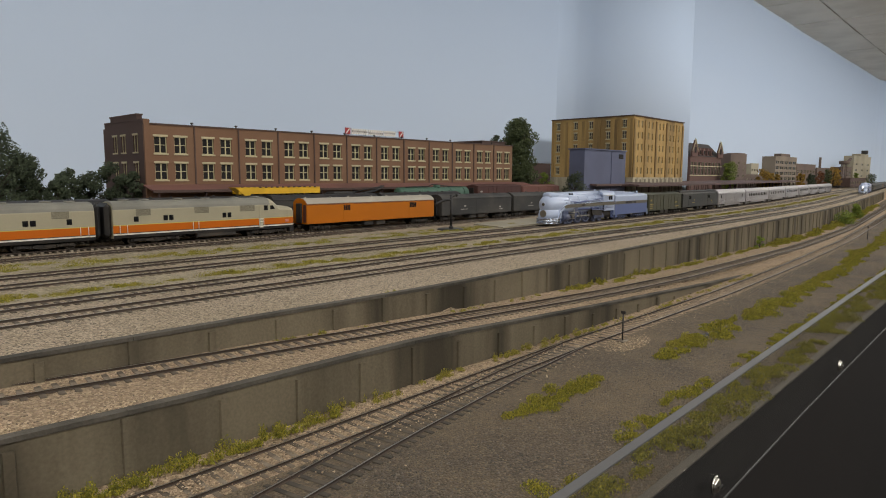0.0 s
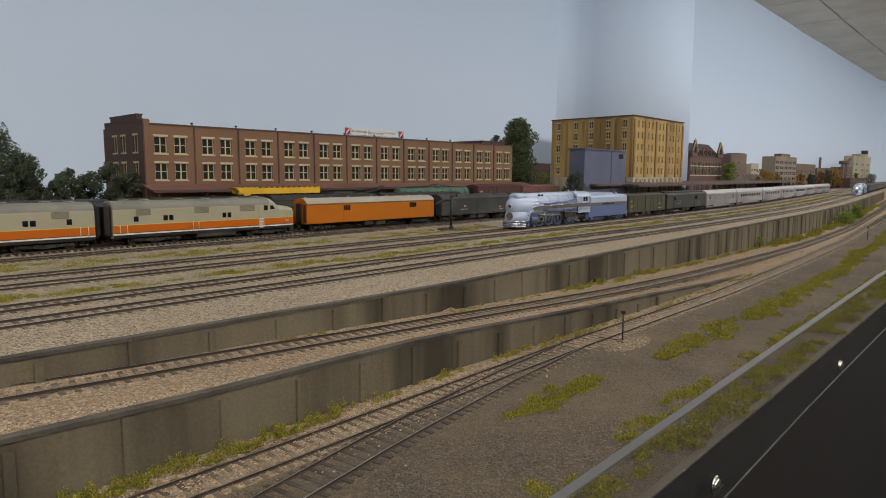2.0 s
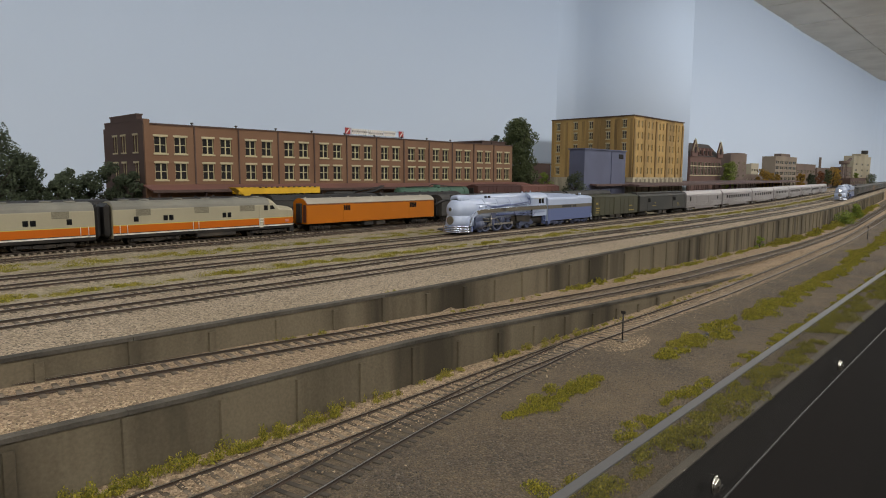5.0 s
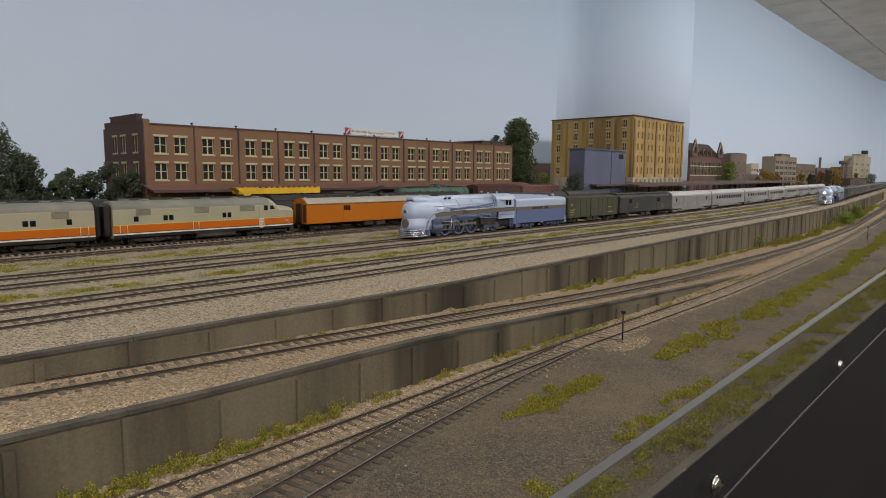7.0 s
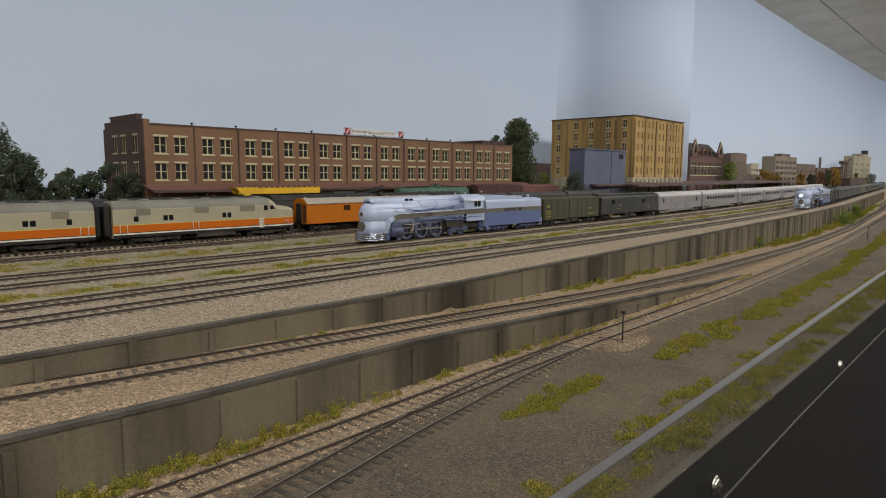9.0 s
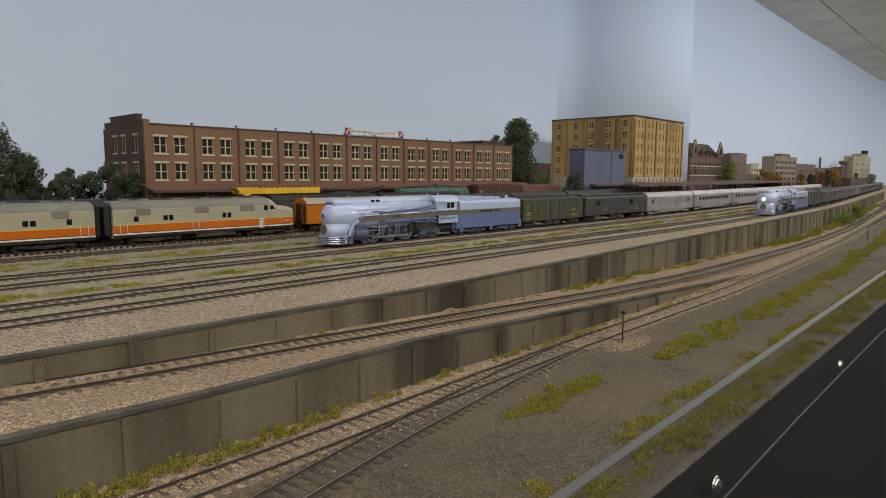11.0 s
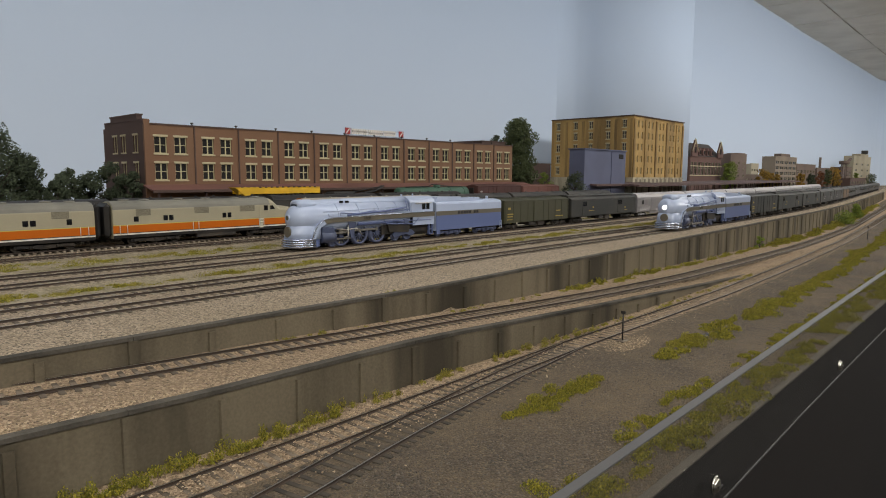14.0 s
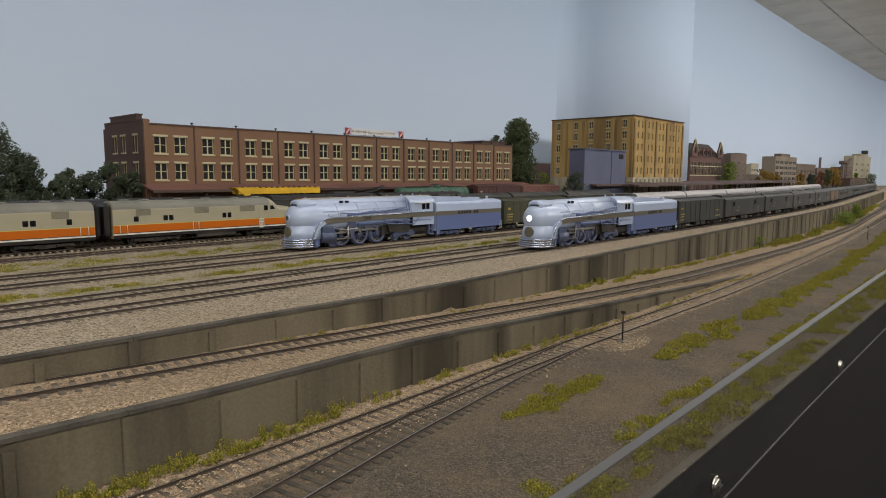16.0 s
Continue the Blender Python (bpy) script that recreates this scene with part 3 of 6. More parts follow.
def heavyweight(name, label, cat, L, side, roof, trim, m, wins="baggage", axles=3, lettermat=None, group="cars of the trains", tm=None, clerestory=False, doors=(-0.31, 0.22)):
    """A steel baggage, express or passenger car with an arched or clerestory roof. Wins: baggage, coach, box, reefer."""
    car = thing(name, label, cat, group, m)
    prof = [(15.2, 11), (16.6, 11.2), (16.6, 37.4), (16.6, 39.0), (17.0, 39.2), (17.0, 40.2)]
    mis = [0, 0, 1, 1, 2]
    if clerestory:
        prof += [(16.6, 40.6), (14.2, 42.6), (9.6, 43.6), (9.4, 43.7), (9.4, 46.2), (10.0, 46.4), (7.0, 47.8), (0.01, 48.3)]
        mis += [2] * 7
    else:
        prof += [(16.4, 40.8), (14.0, 43.4), (10.0, 45.6), (5.0, 46.9), (0.01, 47.3)]
        mis += [2] * 5
    if wins == "box":
        prof = [(15.0, 10), (16.2, 10.1), (16.2, 42.0), (16.8, 42.2), (16.8, 43), (10, 44.6), (0.01, 46.0)]
        mis = [0, 0, 1, 2, 2, 2]
    mis += [2]
    b = B()
    shell(b, -L / 2 + 2, L / 2 - 2, prof, mis)
    part("body", b, [side, trim, roof], car)
    for s in (-1, 1):
        if wins == "baggage":
            for cx, w in ((L * doors[0], 15), (L * doors[1], 18)):
                d = part("door", B().box(cx - w / 2, cx + w / 2, min(s * 16.3, s * 17.0), max(s * 16.3, s * 17.0), 12, 37.6, 0, 0.15), side, car)
                g = B()
                for i in range(4):
                    a = cx - w / 2 + 1.4 + i * (w - 2.4) / 4
                    g.box(a, a + (w - 2.4) / 4 - 0.7, min(s * 16.9, s * 17.15), max(s * 16.9, s * 17.15), 28.6, 36.4)
                part("window", g, M_DARKGLASS, d)
        elif wins in ("coach", "steel"):
            n = int(L / 14)
            for i in range(n):
                cx = -L / 2 + 20 + i * (L - 40) / (n - 1)
                if wins == "steel" and i in (0, n - 1):
                    continue
                part("window", B().box(cx - 3.4, cx + 3.4, min(s * 16.4, s * 16.9), max(s * 16.4, s * 16.9), 25, 32.5, 0, 0.3), M_DARKGLASS, car)
        elif wins == "box":
            part("door", B().box(-12, 12, min(s * 16.0, s * 17.0), max(s * 16.0, s * 17.0), 11, 40.5, 0, 0.2), side, car)
            for cx in (-12.8, 12.8):
                part("door_track", B().box(cx - 0.5, cx + 0.5, min(s * 16, s * 17.2), max(s * 16, s * 17.2), 10.4, 41.2), side, car)
            for i in range(10):
                cx = -L / 2 + 5 + i * (L - 10) / 9
                if abs(cx) > 15:
                    part("rib", B().box(cx - 0.35, cx + 0.35, min(s * 16, s * 16.6), max(s * 16, s * 16.6), 10.6, 41.6), side, car)
        elif wins == "reefer":
            part("door", B().box(-8, 8, min(s * 16.2, s * 17.0), max(s * 16.2, s * 17.0), 12, 37, 0, 0.2), trim, car)
        if lettermat:
            lb = B()
            y = s * 16.72
            if wins == "box":
                bars(lb, -L / 2 + 10, 30, (1.6, 2.0, 1.6), 3.2, y)
                bars(lb, -L / 2 + 9, 22.5, (3, 4, 2.5, 3), 1.6, y, 0.6)
                bars(lb, -L / 2 + 9, 19, (5, 3, 4), 1.3, y, 0.6)
                bars(lb, -L / 2 + 8, 14.6, (4, 3, 5), 1.1, y, 0.6)
                bars(lb, L / 2 - 40, 24, (4, 2, 5), 1.5, y, 0.6)
                bars(lb, L / 2 - 42, 15.2, (7, 6, 6), 1.6, y, 1.2)
            else:
                bars(lb, -L * 0.2, 25, (2.4, 1.6), 2.4, y, 0.5)
                bars(lb, -L * 0.25, 20, (5, 7, 6), 0.9, y, 0.6)
                bars(lb, L * 0.3, 21, (2.6, 2), 2.2, y, 0.5)
                bars(lb, L * 0.3, 17, (4, 6), 0.9, y, 0.6)
            part("lettering", lb, lettermat, car, "small plain bars of dull lettering")
        if wins != "box":
            for z in (13.0, 24.0, 37.9):
                part("side_rail", B().box(-L / 2 + 2.4, L / 2 - 2.4, min(s * 16.5, s * 16.85), max(s * 16.5, s * 16.85), z, z + 0.5), side, car)
    for e in (-1, 1):
        part("diaphragm", B().box(min(e * (L / 2 - 2), e * (L / 2 + 1)), max(e * (L / 2 - 2), e * (L / 2 + 1)), -6, 6, 12, 40, 0, 0.6), M_BLACK, car)
        if wins in ("baggage", "reefer"):
            part("end_door", B().box(min(e * (L / 2 - 2.2), e * (L / 2 - 1.6)), max(e * (L / 2 - 2.2), e * (L / 2 - 1.6)), -14.6, -8, 13, 38, 0, 0.15), trim, car)
    if wins != "steel":
        if wins == "box":
            part("roof_walk", B().box(-L / 2 + 2, L / 2 - 2, -2.6, 2.6, 46.1, 47.0), roof, car)
        else:
            for i in range(7):
                cx, cy = -L / 2 + 14 + i * (L - 28) / 6, 4 * (-1) ** i
                part("roof_vent", B().tube((cx, cy, 45), (cx, cy, 48.6), 1.3, 8, 1.7), roof, car)
    tmats = tm or (M_TRUCK, M_TRUCK)
    underbody(car, L, tmats[0] if wins != "steel" else M_TRUCK)
    p = 12 if axles == 3 else 24
    for e in (-1, 1):
        truck(car, e * (L / 2 - (30 if L > 230 else 24)), axles, p, tmats)
    return car


def streamliner(name, label, L, m, kind_):
    """A fluted stainless car with a bright round roof."""
    car = thing(name, label, "passenger car", "cars of the trains", m)
    prof = [(14.5, 9), (16.6, 10), (16.8, 23.5), (16.8, 24), (16.8, 33.5), (16.8, 34), (16.4, 39), (14.6, 43), (10.5, 45.8), (5, 47), (0.01, 47.3)]
    b = B()
    shell(b, -L / 2 + 1.2, L / 2 - 1.2, prof, [0, 0, 1, 1, 1, 0, 2, 2, 2, 2, 2])
    part("body", b, [M_STEEL, M_STEEL, M_STEELR], car)
    for s in (-1, 1):
        for z, r in [(11.5 + i * 2.0, 0.55) for i in range(6)] + [(35, 0.5), (36.8, 0.5)]:
            part("flute", B().tube((-L / 2 + 3, s * 16.6, z), (L / 2 - 3, s * 16.6, z), r, 5), M_STEEL, car)
        if kind_ == "baggage":
            for cx in (-L * 0.2, L * 0.12):
                part("door", B().box(cx - 12, cx + 12, min(s * 16.5, s * 17.3), max(s * 16.5, s * 17.3), 12, 36, 0, 0.2), M_STEEL, car)
            for cx in (-L * 0.4, L * 0.36):
                part("window", B().box(cx - 3, cx + 3, min(s * 16.5, s * 17.1), max(s * 16.5, s * 17.1), 25, 33, 0, 0.3), M_DARKGLASS, car)
        else:
            n = 11 if kind_ == "coach" else 8
            for i in range(n):
                cx = -L / 2 + 42 + i * (L - 84) / (n - 1)
                part("window", B().box(cx - 5.4, cx + 5.4, min(s * 16.5, s * 17.0), max(s * 16.5, s * 17.0), 25, 32.6, 0, 0.4), M_DARKGLASS, car)
            part("door", B().box(-L / 2 + 8, -L / 2 + 16, min(s * 16.5, s * 17.1), max(s * 16.5, s * 17.1), 11, 38, 0, 0.2), M_STEEL, car)
        part("skirt", B().box(-L / 2 + 60, L / 2 - 60, min(s * 15.4, s * 16.2), max(s * 15.4, s * 16.2), 5.4, 10), M_STEEL, car)
    for e in (-1, 1):
        part("diaphragm", B().box(min(e * (L / 2 - 2), e * (L / 2 + 1.5)), max(e * (L / 2 - 2), e * (L / 2 + 1.5)), -7, 7, 11, 43, 0, 0.6), M_BLACK, car)
        truck(car, e * (L / 2 - 34), 2, 30, (M_STEELT, M_TRUCK))
    underbody(car, L, M_TRUCK)
    return car


def diesel(label, m):
    """A cab unit with a slanted nose: cream sides, an orange band, a grey roof and black six-wheel trucks."""
    loco = thing("diesel_locomotive", label, "locomotive", "diesel units", m)
    L = 247.0
    # z levels round the side: sill, white line, orange band, line, cream, line, roof edge, crown
    lv = [8.5, 12.0, 13.6, 14.4, 22.6, 23.4, 39.6, 40.6, 43.5, 46.6, 48.6, 49.6, 50.0]
    wd = [16.6, 17.2, 17.2, 17.2, 17.2, 17.2, 17.2, 17.0, 16.2, 13.8, 10.0, 5.5, 0.01]
    mi = [4, 3, 4, 1, 5, 0, 0, 2, 2, 2, 2, 2, 2]
    def ring(x, wf, top):
        pts = []
        for z, w in zip(lv, wd):
            zz = z if z < 24 else 24 + (z - 24) * (top - 24) / 26.0
            pts.append((w * wf, zz))
        return [(x, -w, z) for w, z in pts] + [(x, w, z) for w, z in reversed(pts) if w > 0.02]
    st = [(6.0, 0.42, 29.5), (7.2, 0.62, 33), (10.0, 0.8, 35.6), (14.0, 0.92, 37.2), (20, 0.985, 38.2), (33, 1.0, 39.4), (38, 1.0, 44.4), (43, 1.0, 48.8), (48, 1.0, 50), (L - 1, 1.0, 50), (L, 0.97, 49.6)]
    b = B()
    k = len(lv)
    m2 = mi[:k - 1] + mi[:k - 1][::-1] + [4]
    b.loft([ring(x - L / 2, wf, t) for x, wf, t in st], m2, smooth=False)
    for f in b.bm.faces:
        c = f.calc_center_median()
        if c.x + L / 2 < 50 and f.material_index == 2:
            f.material_index = 0
    part("body", b, [M_CREAM, M_ORANGE, M_ROOFG, M_WHITEL, M_BLACK, M_YELLOWL], loco)
    X = lambda x: x - L / 2
    for s in (-1, 1):
        y0, y1 = min(s * 16.9, s * 17.5), max(s * 16.9, s * 17.5)
        for cx in (106.8, 113.8, 181.5, 188.2, 221.8):
            part("porthole_window", B().box(X(cx - 2.6), X(cx + 2.6), y0, y1, 26.4, 32.4, 0, 0.4), M_DARKGLASS, loco)
        for a, c in ((71, 92), (134.5, 152.6), (205.4, 221.8)):
            g = B()
            for i in range(9):
                g.box(X(a + 0.6), X(c - 0.6), y0 + 0.2, y1 - 0.2, 33.6 + i * 0.75, 34.1 + i * 0.75)
            g.box(X(a), X(c), y0 + 0.25, y1 - 0.25, 33.2, 33.6).box(X(a), X(c), y0 + 0.25, y1 - 0.25, 40.2, 40.6).box(X(a), X(a + 0.5), y0 + 0.25, y1 - 0.25, 33.6, 40.2).box(X(c - 0.5), X(c), y0 + 0.25, y1 - 0.25, 33.6, 40.2)
            part("air_grille", g, M_GRILLE, loco)
        part("cab_window", B().box(X(51), X(57), y0, y1, 33.5, 40, 0, 0.3), M_DARKGLASS, loco)
        part("cab_door", B().box(X(58.5), X(64.5), y0, y1, 14.5, 40.5, 0, 0.2), M_CREAM, loco)
        part("windshield", B().prism([(X(40.4), 34.6), (X(43.4), 39.4), (X(47.6), 39.4), (X(47.6), 34.6)], "y", min(s * 15.6, s * 17.4), max(s * 15.6, s * 17.4)), M_DARKGLASS, loco)
        st_ = B()
        for z in (11, 14.5, 18, 21.5):
            st_.box(X(59), X(63.6), y0, y1 + (0.5 if s > 0 else 0), z, z + 1.3)
        part("step_ladder", st_, M_WHITEL, loco)
        for a in (58, 65, 148, 155, 232, 240):
            part("grab_iron", B().tube((X(a), s * 17.8, 12), (X(a), s * 17.8, 23), 0.35, 5), M_WHITEL, loco)
        part("fuel_tank", B().box(X(98), X(150), min(s * 8, s * 16), max(s * 8, s * 16), 3.6, 9, 0, 0.8), M_TRUCK, loco)
        part("emblem", B().box(X(19), X(25), min(s * 15.6, s * 17.4), max(s * 15.6, s * 17.4), 16.4, 20.4, 0, 0.5), M_EMBLEM, loco, "small pale red emblem without writing")
    part("pilot", B().prism([(X(5), -9), (X(13), -16), (X(17), -16), (X(17), 16), (X(13), 16), (X(5), 9)], "z", 3.0, 9.5), M_BLACK, loco)
    part("coupler", B().box(X(0), X(7), -1, 1, 7, 9), M_TRUCK, loco)
    part("headlamp", B().tube((X(5.6), 0, 26), (X(9), 0, 26), 2.8, 16), M_LENS, loco)
    for cx in (60, 90, 130, 165, 205, 228):
        part("roof_fan", B().tube((X(cx), 0, 49.4), (X(cx), 0, 51.2), 5.5, 20), M_ROOFG, loco)
    part("diaphragm", B().box(X(L - 0.5), X(L + 7.2), -15.5, 15.5, 9, 48, 0, 4.0), M_BLACK, loco)
    for cx in (48, 199):
        truck(loco, X(cx), 3, 24.5, (M_TRUCK, M_TRUCK), 5.6)
    return loco


def hudson(label, lit):
    """A streamlined steam locomotive, 4-6-4: a bullet nose, a skyline casing and ribbed polished pilot bars. Its pilot is at x = 0."""
    loco = thing("steam_locomotive", label, "locomotive", "streamlined steam locomotives")
    n = 28
    def circ(x, r, cz=33.0, sy=1.0):
        return [(x, r * sy * math.sin(2 * math.pi * i / n), cz + r * math.cos(2 * math.pi * i / n)) for i in range(n)]
    b = B()
    prof = [(3.0, 0.4, 33), (3.3, 3.6, 33), (4.4, 7.4, 33), (6.4, 10.8, 33), (9.6, 13.6, 33), (14, 15.6, 33), (20, 16.7, 33), (28, 17.1, 33), (170, 17.4, 33)]
    b.loft([circ(x, r, cz) for x, r, cz in prof])
    part("boiler", b, M_BLUE, loco, "smooth pale blue boiler with a bullet nose")
    # skyline casing
    def sky(x, w, top, base=44):
        return [(x, -w, base), (x, -w, top - 3), (x, -w * 0.72, top - 0.9), (x, -w * 0.3, top), (x, w * 0.3, top), (x, w * 0.72, top - 0.9), (x, w, top - 3), (x, w, base)]
    b = B().loft([sky(11, 5.5, 51.2, 44), sky(12, 8.2, 52.8, 44), sky(16, 9.4, 53.4), sky(30, 9.4, 53.4), sky(32, 7.6, 52.6), sky(60, 7.8, 53), sky(120, 8.6, 53.6), sky(170, 9.5, 54)])
    part("skyline_casing", b, M_BLUE, loco)
    part("stack_collar", B().prism([(11, -6.5), (14, -9.4), (20, -10.6), (30, -10.6), (34, -9), (34, 9), (30, 10.6), (20, 10.6), (14, 9.4), (11, 6.5)], "z", 45, 48.6), M_BLUE, loco)
    for s in (-1, 1):
        for cx in (66, 74):
            part("casing_vent", B().box(cx, cx + 5, min(s * 8.0, s * 8.8), max(s * 8.0, s * 8.8), 48.6, 51), M_DARKGLASS, loco)
        part("handrail", B().path([(36, s * 17.9, 40), (90, s * 18.2, 41), (165, s * 18.2, 42.5)], 0.4, 6), M_BLUE, loco)
        for cx in (50, 80, 110, 140):
            part("rail_stanchion", B().tube((cx, s * 16.4, 40.3), (cx, s * 18.2, 40.9), 0.5, 6), M_BLUE, loco)
        part("feed_pipe", B().path([(70, s * 17.6, 35), (118, s * 18.2, 37.5), (160, s * 18.2, 41)], 1.1, 8), M_BLUE2, loco)
        part("air_reservoir", B().tube((86, s * 14, 24.6), (150, s * 14, 24.6), 2.6, 10), M_BLUE2, loco)
        # running board with its band, sweeping down to the pilot
        y0, y1 = min(s * 15.6, s * 18.4), max(s * 15.6, s * 18.4)
        b = B()
        edge_top = [(21, 11), (24, 20), (29, 26.5), (37, 31.0), (48, 33.0), (120, 33.4), (212, 34.0)]
        edge_low = [(25, 10.5), (29, 19), (33, 23.4), (40, 26.6), (50, 27.8), (120, 28.2), (212, 28.4)]
        for i in range(len(edge_top) - 1):
            b.prism([edge_low[i], edge_low[i + 1], edge_top[i + 1], edge_top[i]], "y", y0, y1, 0 if i < 3 else 1)
        part("running_board", b, [M_BLUE, M_BAND], loco, "grey running-board band that sweeps down to the pilot")
        part("band_edge", B().path([(21, s * 18.5, 11), (24, s * 18.5, 20), (29, s * 18.5, 26.5), (37, s * 18.5, 31), (48, s * 18.5, 33), (120, s * 18.5, 33.6), (212, s * 18.5, 34.2)], 0.55, 6), M_CHROME, loco)
        # cylinders and valve gear
        part("cylinder", B().tube((34, s * 13.6, 12), (53, s * 13.6, 12), 6.2, 18).box(35, 52, min(s * 9, s * 17.6), max(s * 9, s * 17.6), 15.5, 23, 0, 1.0), M_GEAR, loco)
        part("crosshead_guide", B().box(53, 76, s * 14.6 - 0.8, s * 14.6 + 0.8, 14.6, 16.2).box(53, 76, s * 14.6 - 0.8, s * 14.6 + 0.8, 8.2, 9.4), M_ROD, loco)
        part("valve_gear", B().path([(56, s * 15.5, 20), (70, s * 16, 18.5), (84, s * 16, 19.5), (92, s * 16.2, 12)], 0.8, 6).path([(72, s * 16, 24), (72, s * 16, 11), (66, s * 16, 10)], 0.8, 6), M_ROD, loco)
        part("gear_hanger", B().prism([(76, 9), (79, 9), (84, 27), (72, 27)], "y", s * 15.6 - 0.5, s * 15.6 + 0.5), M_WHEEL, loco)
        part("ash_pan", B().prism([(136, 12), (168, 10), (172, 24), (132, 26)], "y", min(s * 9, s * 15.4), max(s * 9, s * 15.4)), M_TRUCK, loco)
        part("piping", B().path([(126, s * 17, 27), (130, s * 17, 22), (176, s * 17, 20), (184, s * 17, 27)], 0.7, 6).path([(140, s * 17.4, 25), (206, s * 17.4, 24)], 0.6, 6), M_BLUE2, loco)
        # cab
        yb0, yb1 = min(s * 16.2, s * 17.2), max(s * 16.2, s * 17.2)
        b = B().box(172, 210, yb0, yb1, 33.4, 37.2).box(172, 179, yb0, yb1, 37.2, 45).box(204, 210, yb0, yb1, 37.2, 45).box(172, 210, yb0, yb1, 45, 47).box(179, 190, yb0, yb1, 37.2, 45).box(174, 212, yb0, yb1, 18, 28.2)
        part("cab_side", b, M_BLUE, loco)
        part("cab_window", B().box(190.2, 203.8, yb0 + 0.3, yb1 - 0.3, 37.4, 44.8), M_DARKGLASS, loco)
        part("window_frame", B().box(196.4, 197.4, yb0 - 0.15, yb1 + 0.15, 37.3, 44.9), M_BLUE, loco)
        for cx in (58, 88, 118, 148):
            part("boiler_band", B().path([(cx, s * 17.5 * math.sin(a), 33 + 17.5 * math.cos(a)) for a in (0.55 + 0.16 * i for i in range(8))], 0.35, 5), M_BLUE, loco)
        for cx in (44, 60, 104, 128, 156):
            part("lagging_cover", B().box(cx, cx + 7, min(s * 16.6, s * 17.9), max(s * 16.6, s * 17.9), 34.6, 37.4, 0, 0.4), M_BLUE, loco)
        part("lubricator_pipe", B().path([(60, s * 17.9, 38), (84, s * 18.3, 36.4), (108, s * 18.3, 38.8), (132, s * 18.3, 36.2), (166, s * 18.3, 38.4)], 0.5, 6), M_BLUE2, loco)
        part("injector", B().box(158, 166, min(s * 15, s * 18.2), max(s * 15, s * 18.2), 21, 26.6, 0, 0.6).tube((150, s * 16.6, 23), (160, s * 16.6, 23), 1.3, 8), M_GEAR, loco)
        part("side_ladder", B().path([(168, s * 17.6, 36), (168, s * 14, 49)], 0.4, 5).path([(164, s * 17.6, 36), (164, s * 14, 49)], 0.4, 5), M_BLUE2, loco)
        part("air_pump", B().tube((28, s * 12, 10), (28, s * 12, 22), 3.2, 12), M_GEAR, loco)
        part("cylinder_cock", B().path([(36, s * 15, 6), (52, s * 15, 6), (56, s * 15.6, 9)], 0.6, 6), M_WHEEL, loco)
        part("cab_awning", B().box(178, 205, min(s * 17, s * 19.4), max(s * 17, s * 19.4), 45.2, 45.9), M_WHITEL, loco)
        part("cab_steps", B().box(203, 210, min(s * 14, s * 17), max(s * 14, s * 17), 5, 6).box(203, 210, min(s * 14, s * 17), max(s * 14, s * 17), 11, 12).box(203, 204, min(s * 14, s * 17), max(s * 14, s * 17), 5, 19).box(209, 210, min(s * 14, s * 17), max(s * 14, s * 17), 5, 19), M_BLUE2, loco)
        for i in range(6):
            part("bolt_hatch", B().box(22.5 + i * 0.9, 23.6 + i * 0.9, min(s * 17.9, s * 18.7), max(s * 17.9, s * 18.7), 13 + i * 2.1, 14 + i * 2.1), M_DARKGLASS, loco)
    rf = [(-17.4, 46.4), (-16.2, 49.6), (-12, 52.4), (-6, 53.8), (6, 53.8), (12, 52.4), (16.2, 49.6), (17.4, 46.4)]
    part("cab_roof", B().prism(rf, "x", 168, 213), M_BLUE, loco)
    part("cab_front", B().box(170, 172, -16.5, 16.5, 28, 48), M_BLUE, loco)
    part("cab_floor", B().box(168, 212, -15, 15, 16, 33), M_DARKGLASS, loco)
    part("safety_valve", B().tube((172, 2, 53), (172, 2, 56.2), 1.2, 8).tube((188, -2, 53), (188, -2, 57), 0.9, 8), M_BLUE, loco)
    # apron over the pilot, and its polished bars
    def dee(f0, hw, back):
        pts = [(back, -hw)]
        for i in range(13):
            a = -math.pi / 2 + math.pi * i / 12
            pts.append((f0 + (17 - 17 * math.cos(a) ** 0.75 if abs(math.cos(a)) > 1e-6 else 17), hw * math.sin(a)))
        return pts + [(back, hw)]
    b = B()
    lev = [(10.5, 1.6, 16.6), (18, 2.2, 16.4), (23, 3.4, 15.6), (26.5, 5.5, 14.4), (29.5, 9, 12)]
    b.loft([[(x, y, z) for x, y in dee(f0, hw, 34)] for z, f0, hw in lev])
    part("apron", b, M_BLUE, loco)
    part("pilot_skirt", B().prism(dee(1.2, 16.2, 32), "z", 2.6, 10.8), M_BLUE2, loco)
    for i, z in enumerate((3.4, 5.8, 8.2, 10.6)):
        f0 = -0.6 + 0.25 * i
        part("pilot_bar", B().path([(x, y, z) for x, y in dee(f0, 17.4, 26)], 1.25, 8), M_CHROME, loco, "polished pilot bar")
    part("grille_frame", B().tube((1.6, 0, 19), (3.4, 0, 19), 5.8, 20), M_BAND, loco, "round grey emblem on the apron")
    part("headlamp", B().tube((1.9, 0, 34), (5.4, 0, 34), 3.0 if lit else 2.5, 18), M_LAMP if lit else M_LENS, loco, "lit white headlamp" if lit else "unlit headlamp")
    part("headlamp_ring", B().tube((2.3, 0, 34), (6, 0, 34), 3.7, 18), M_BLUE, loco)
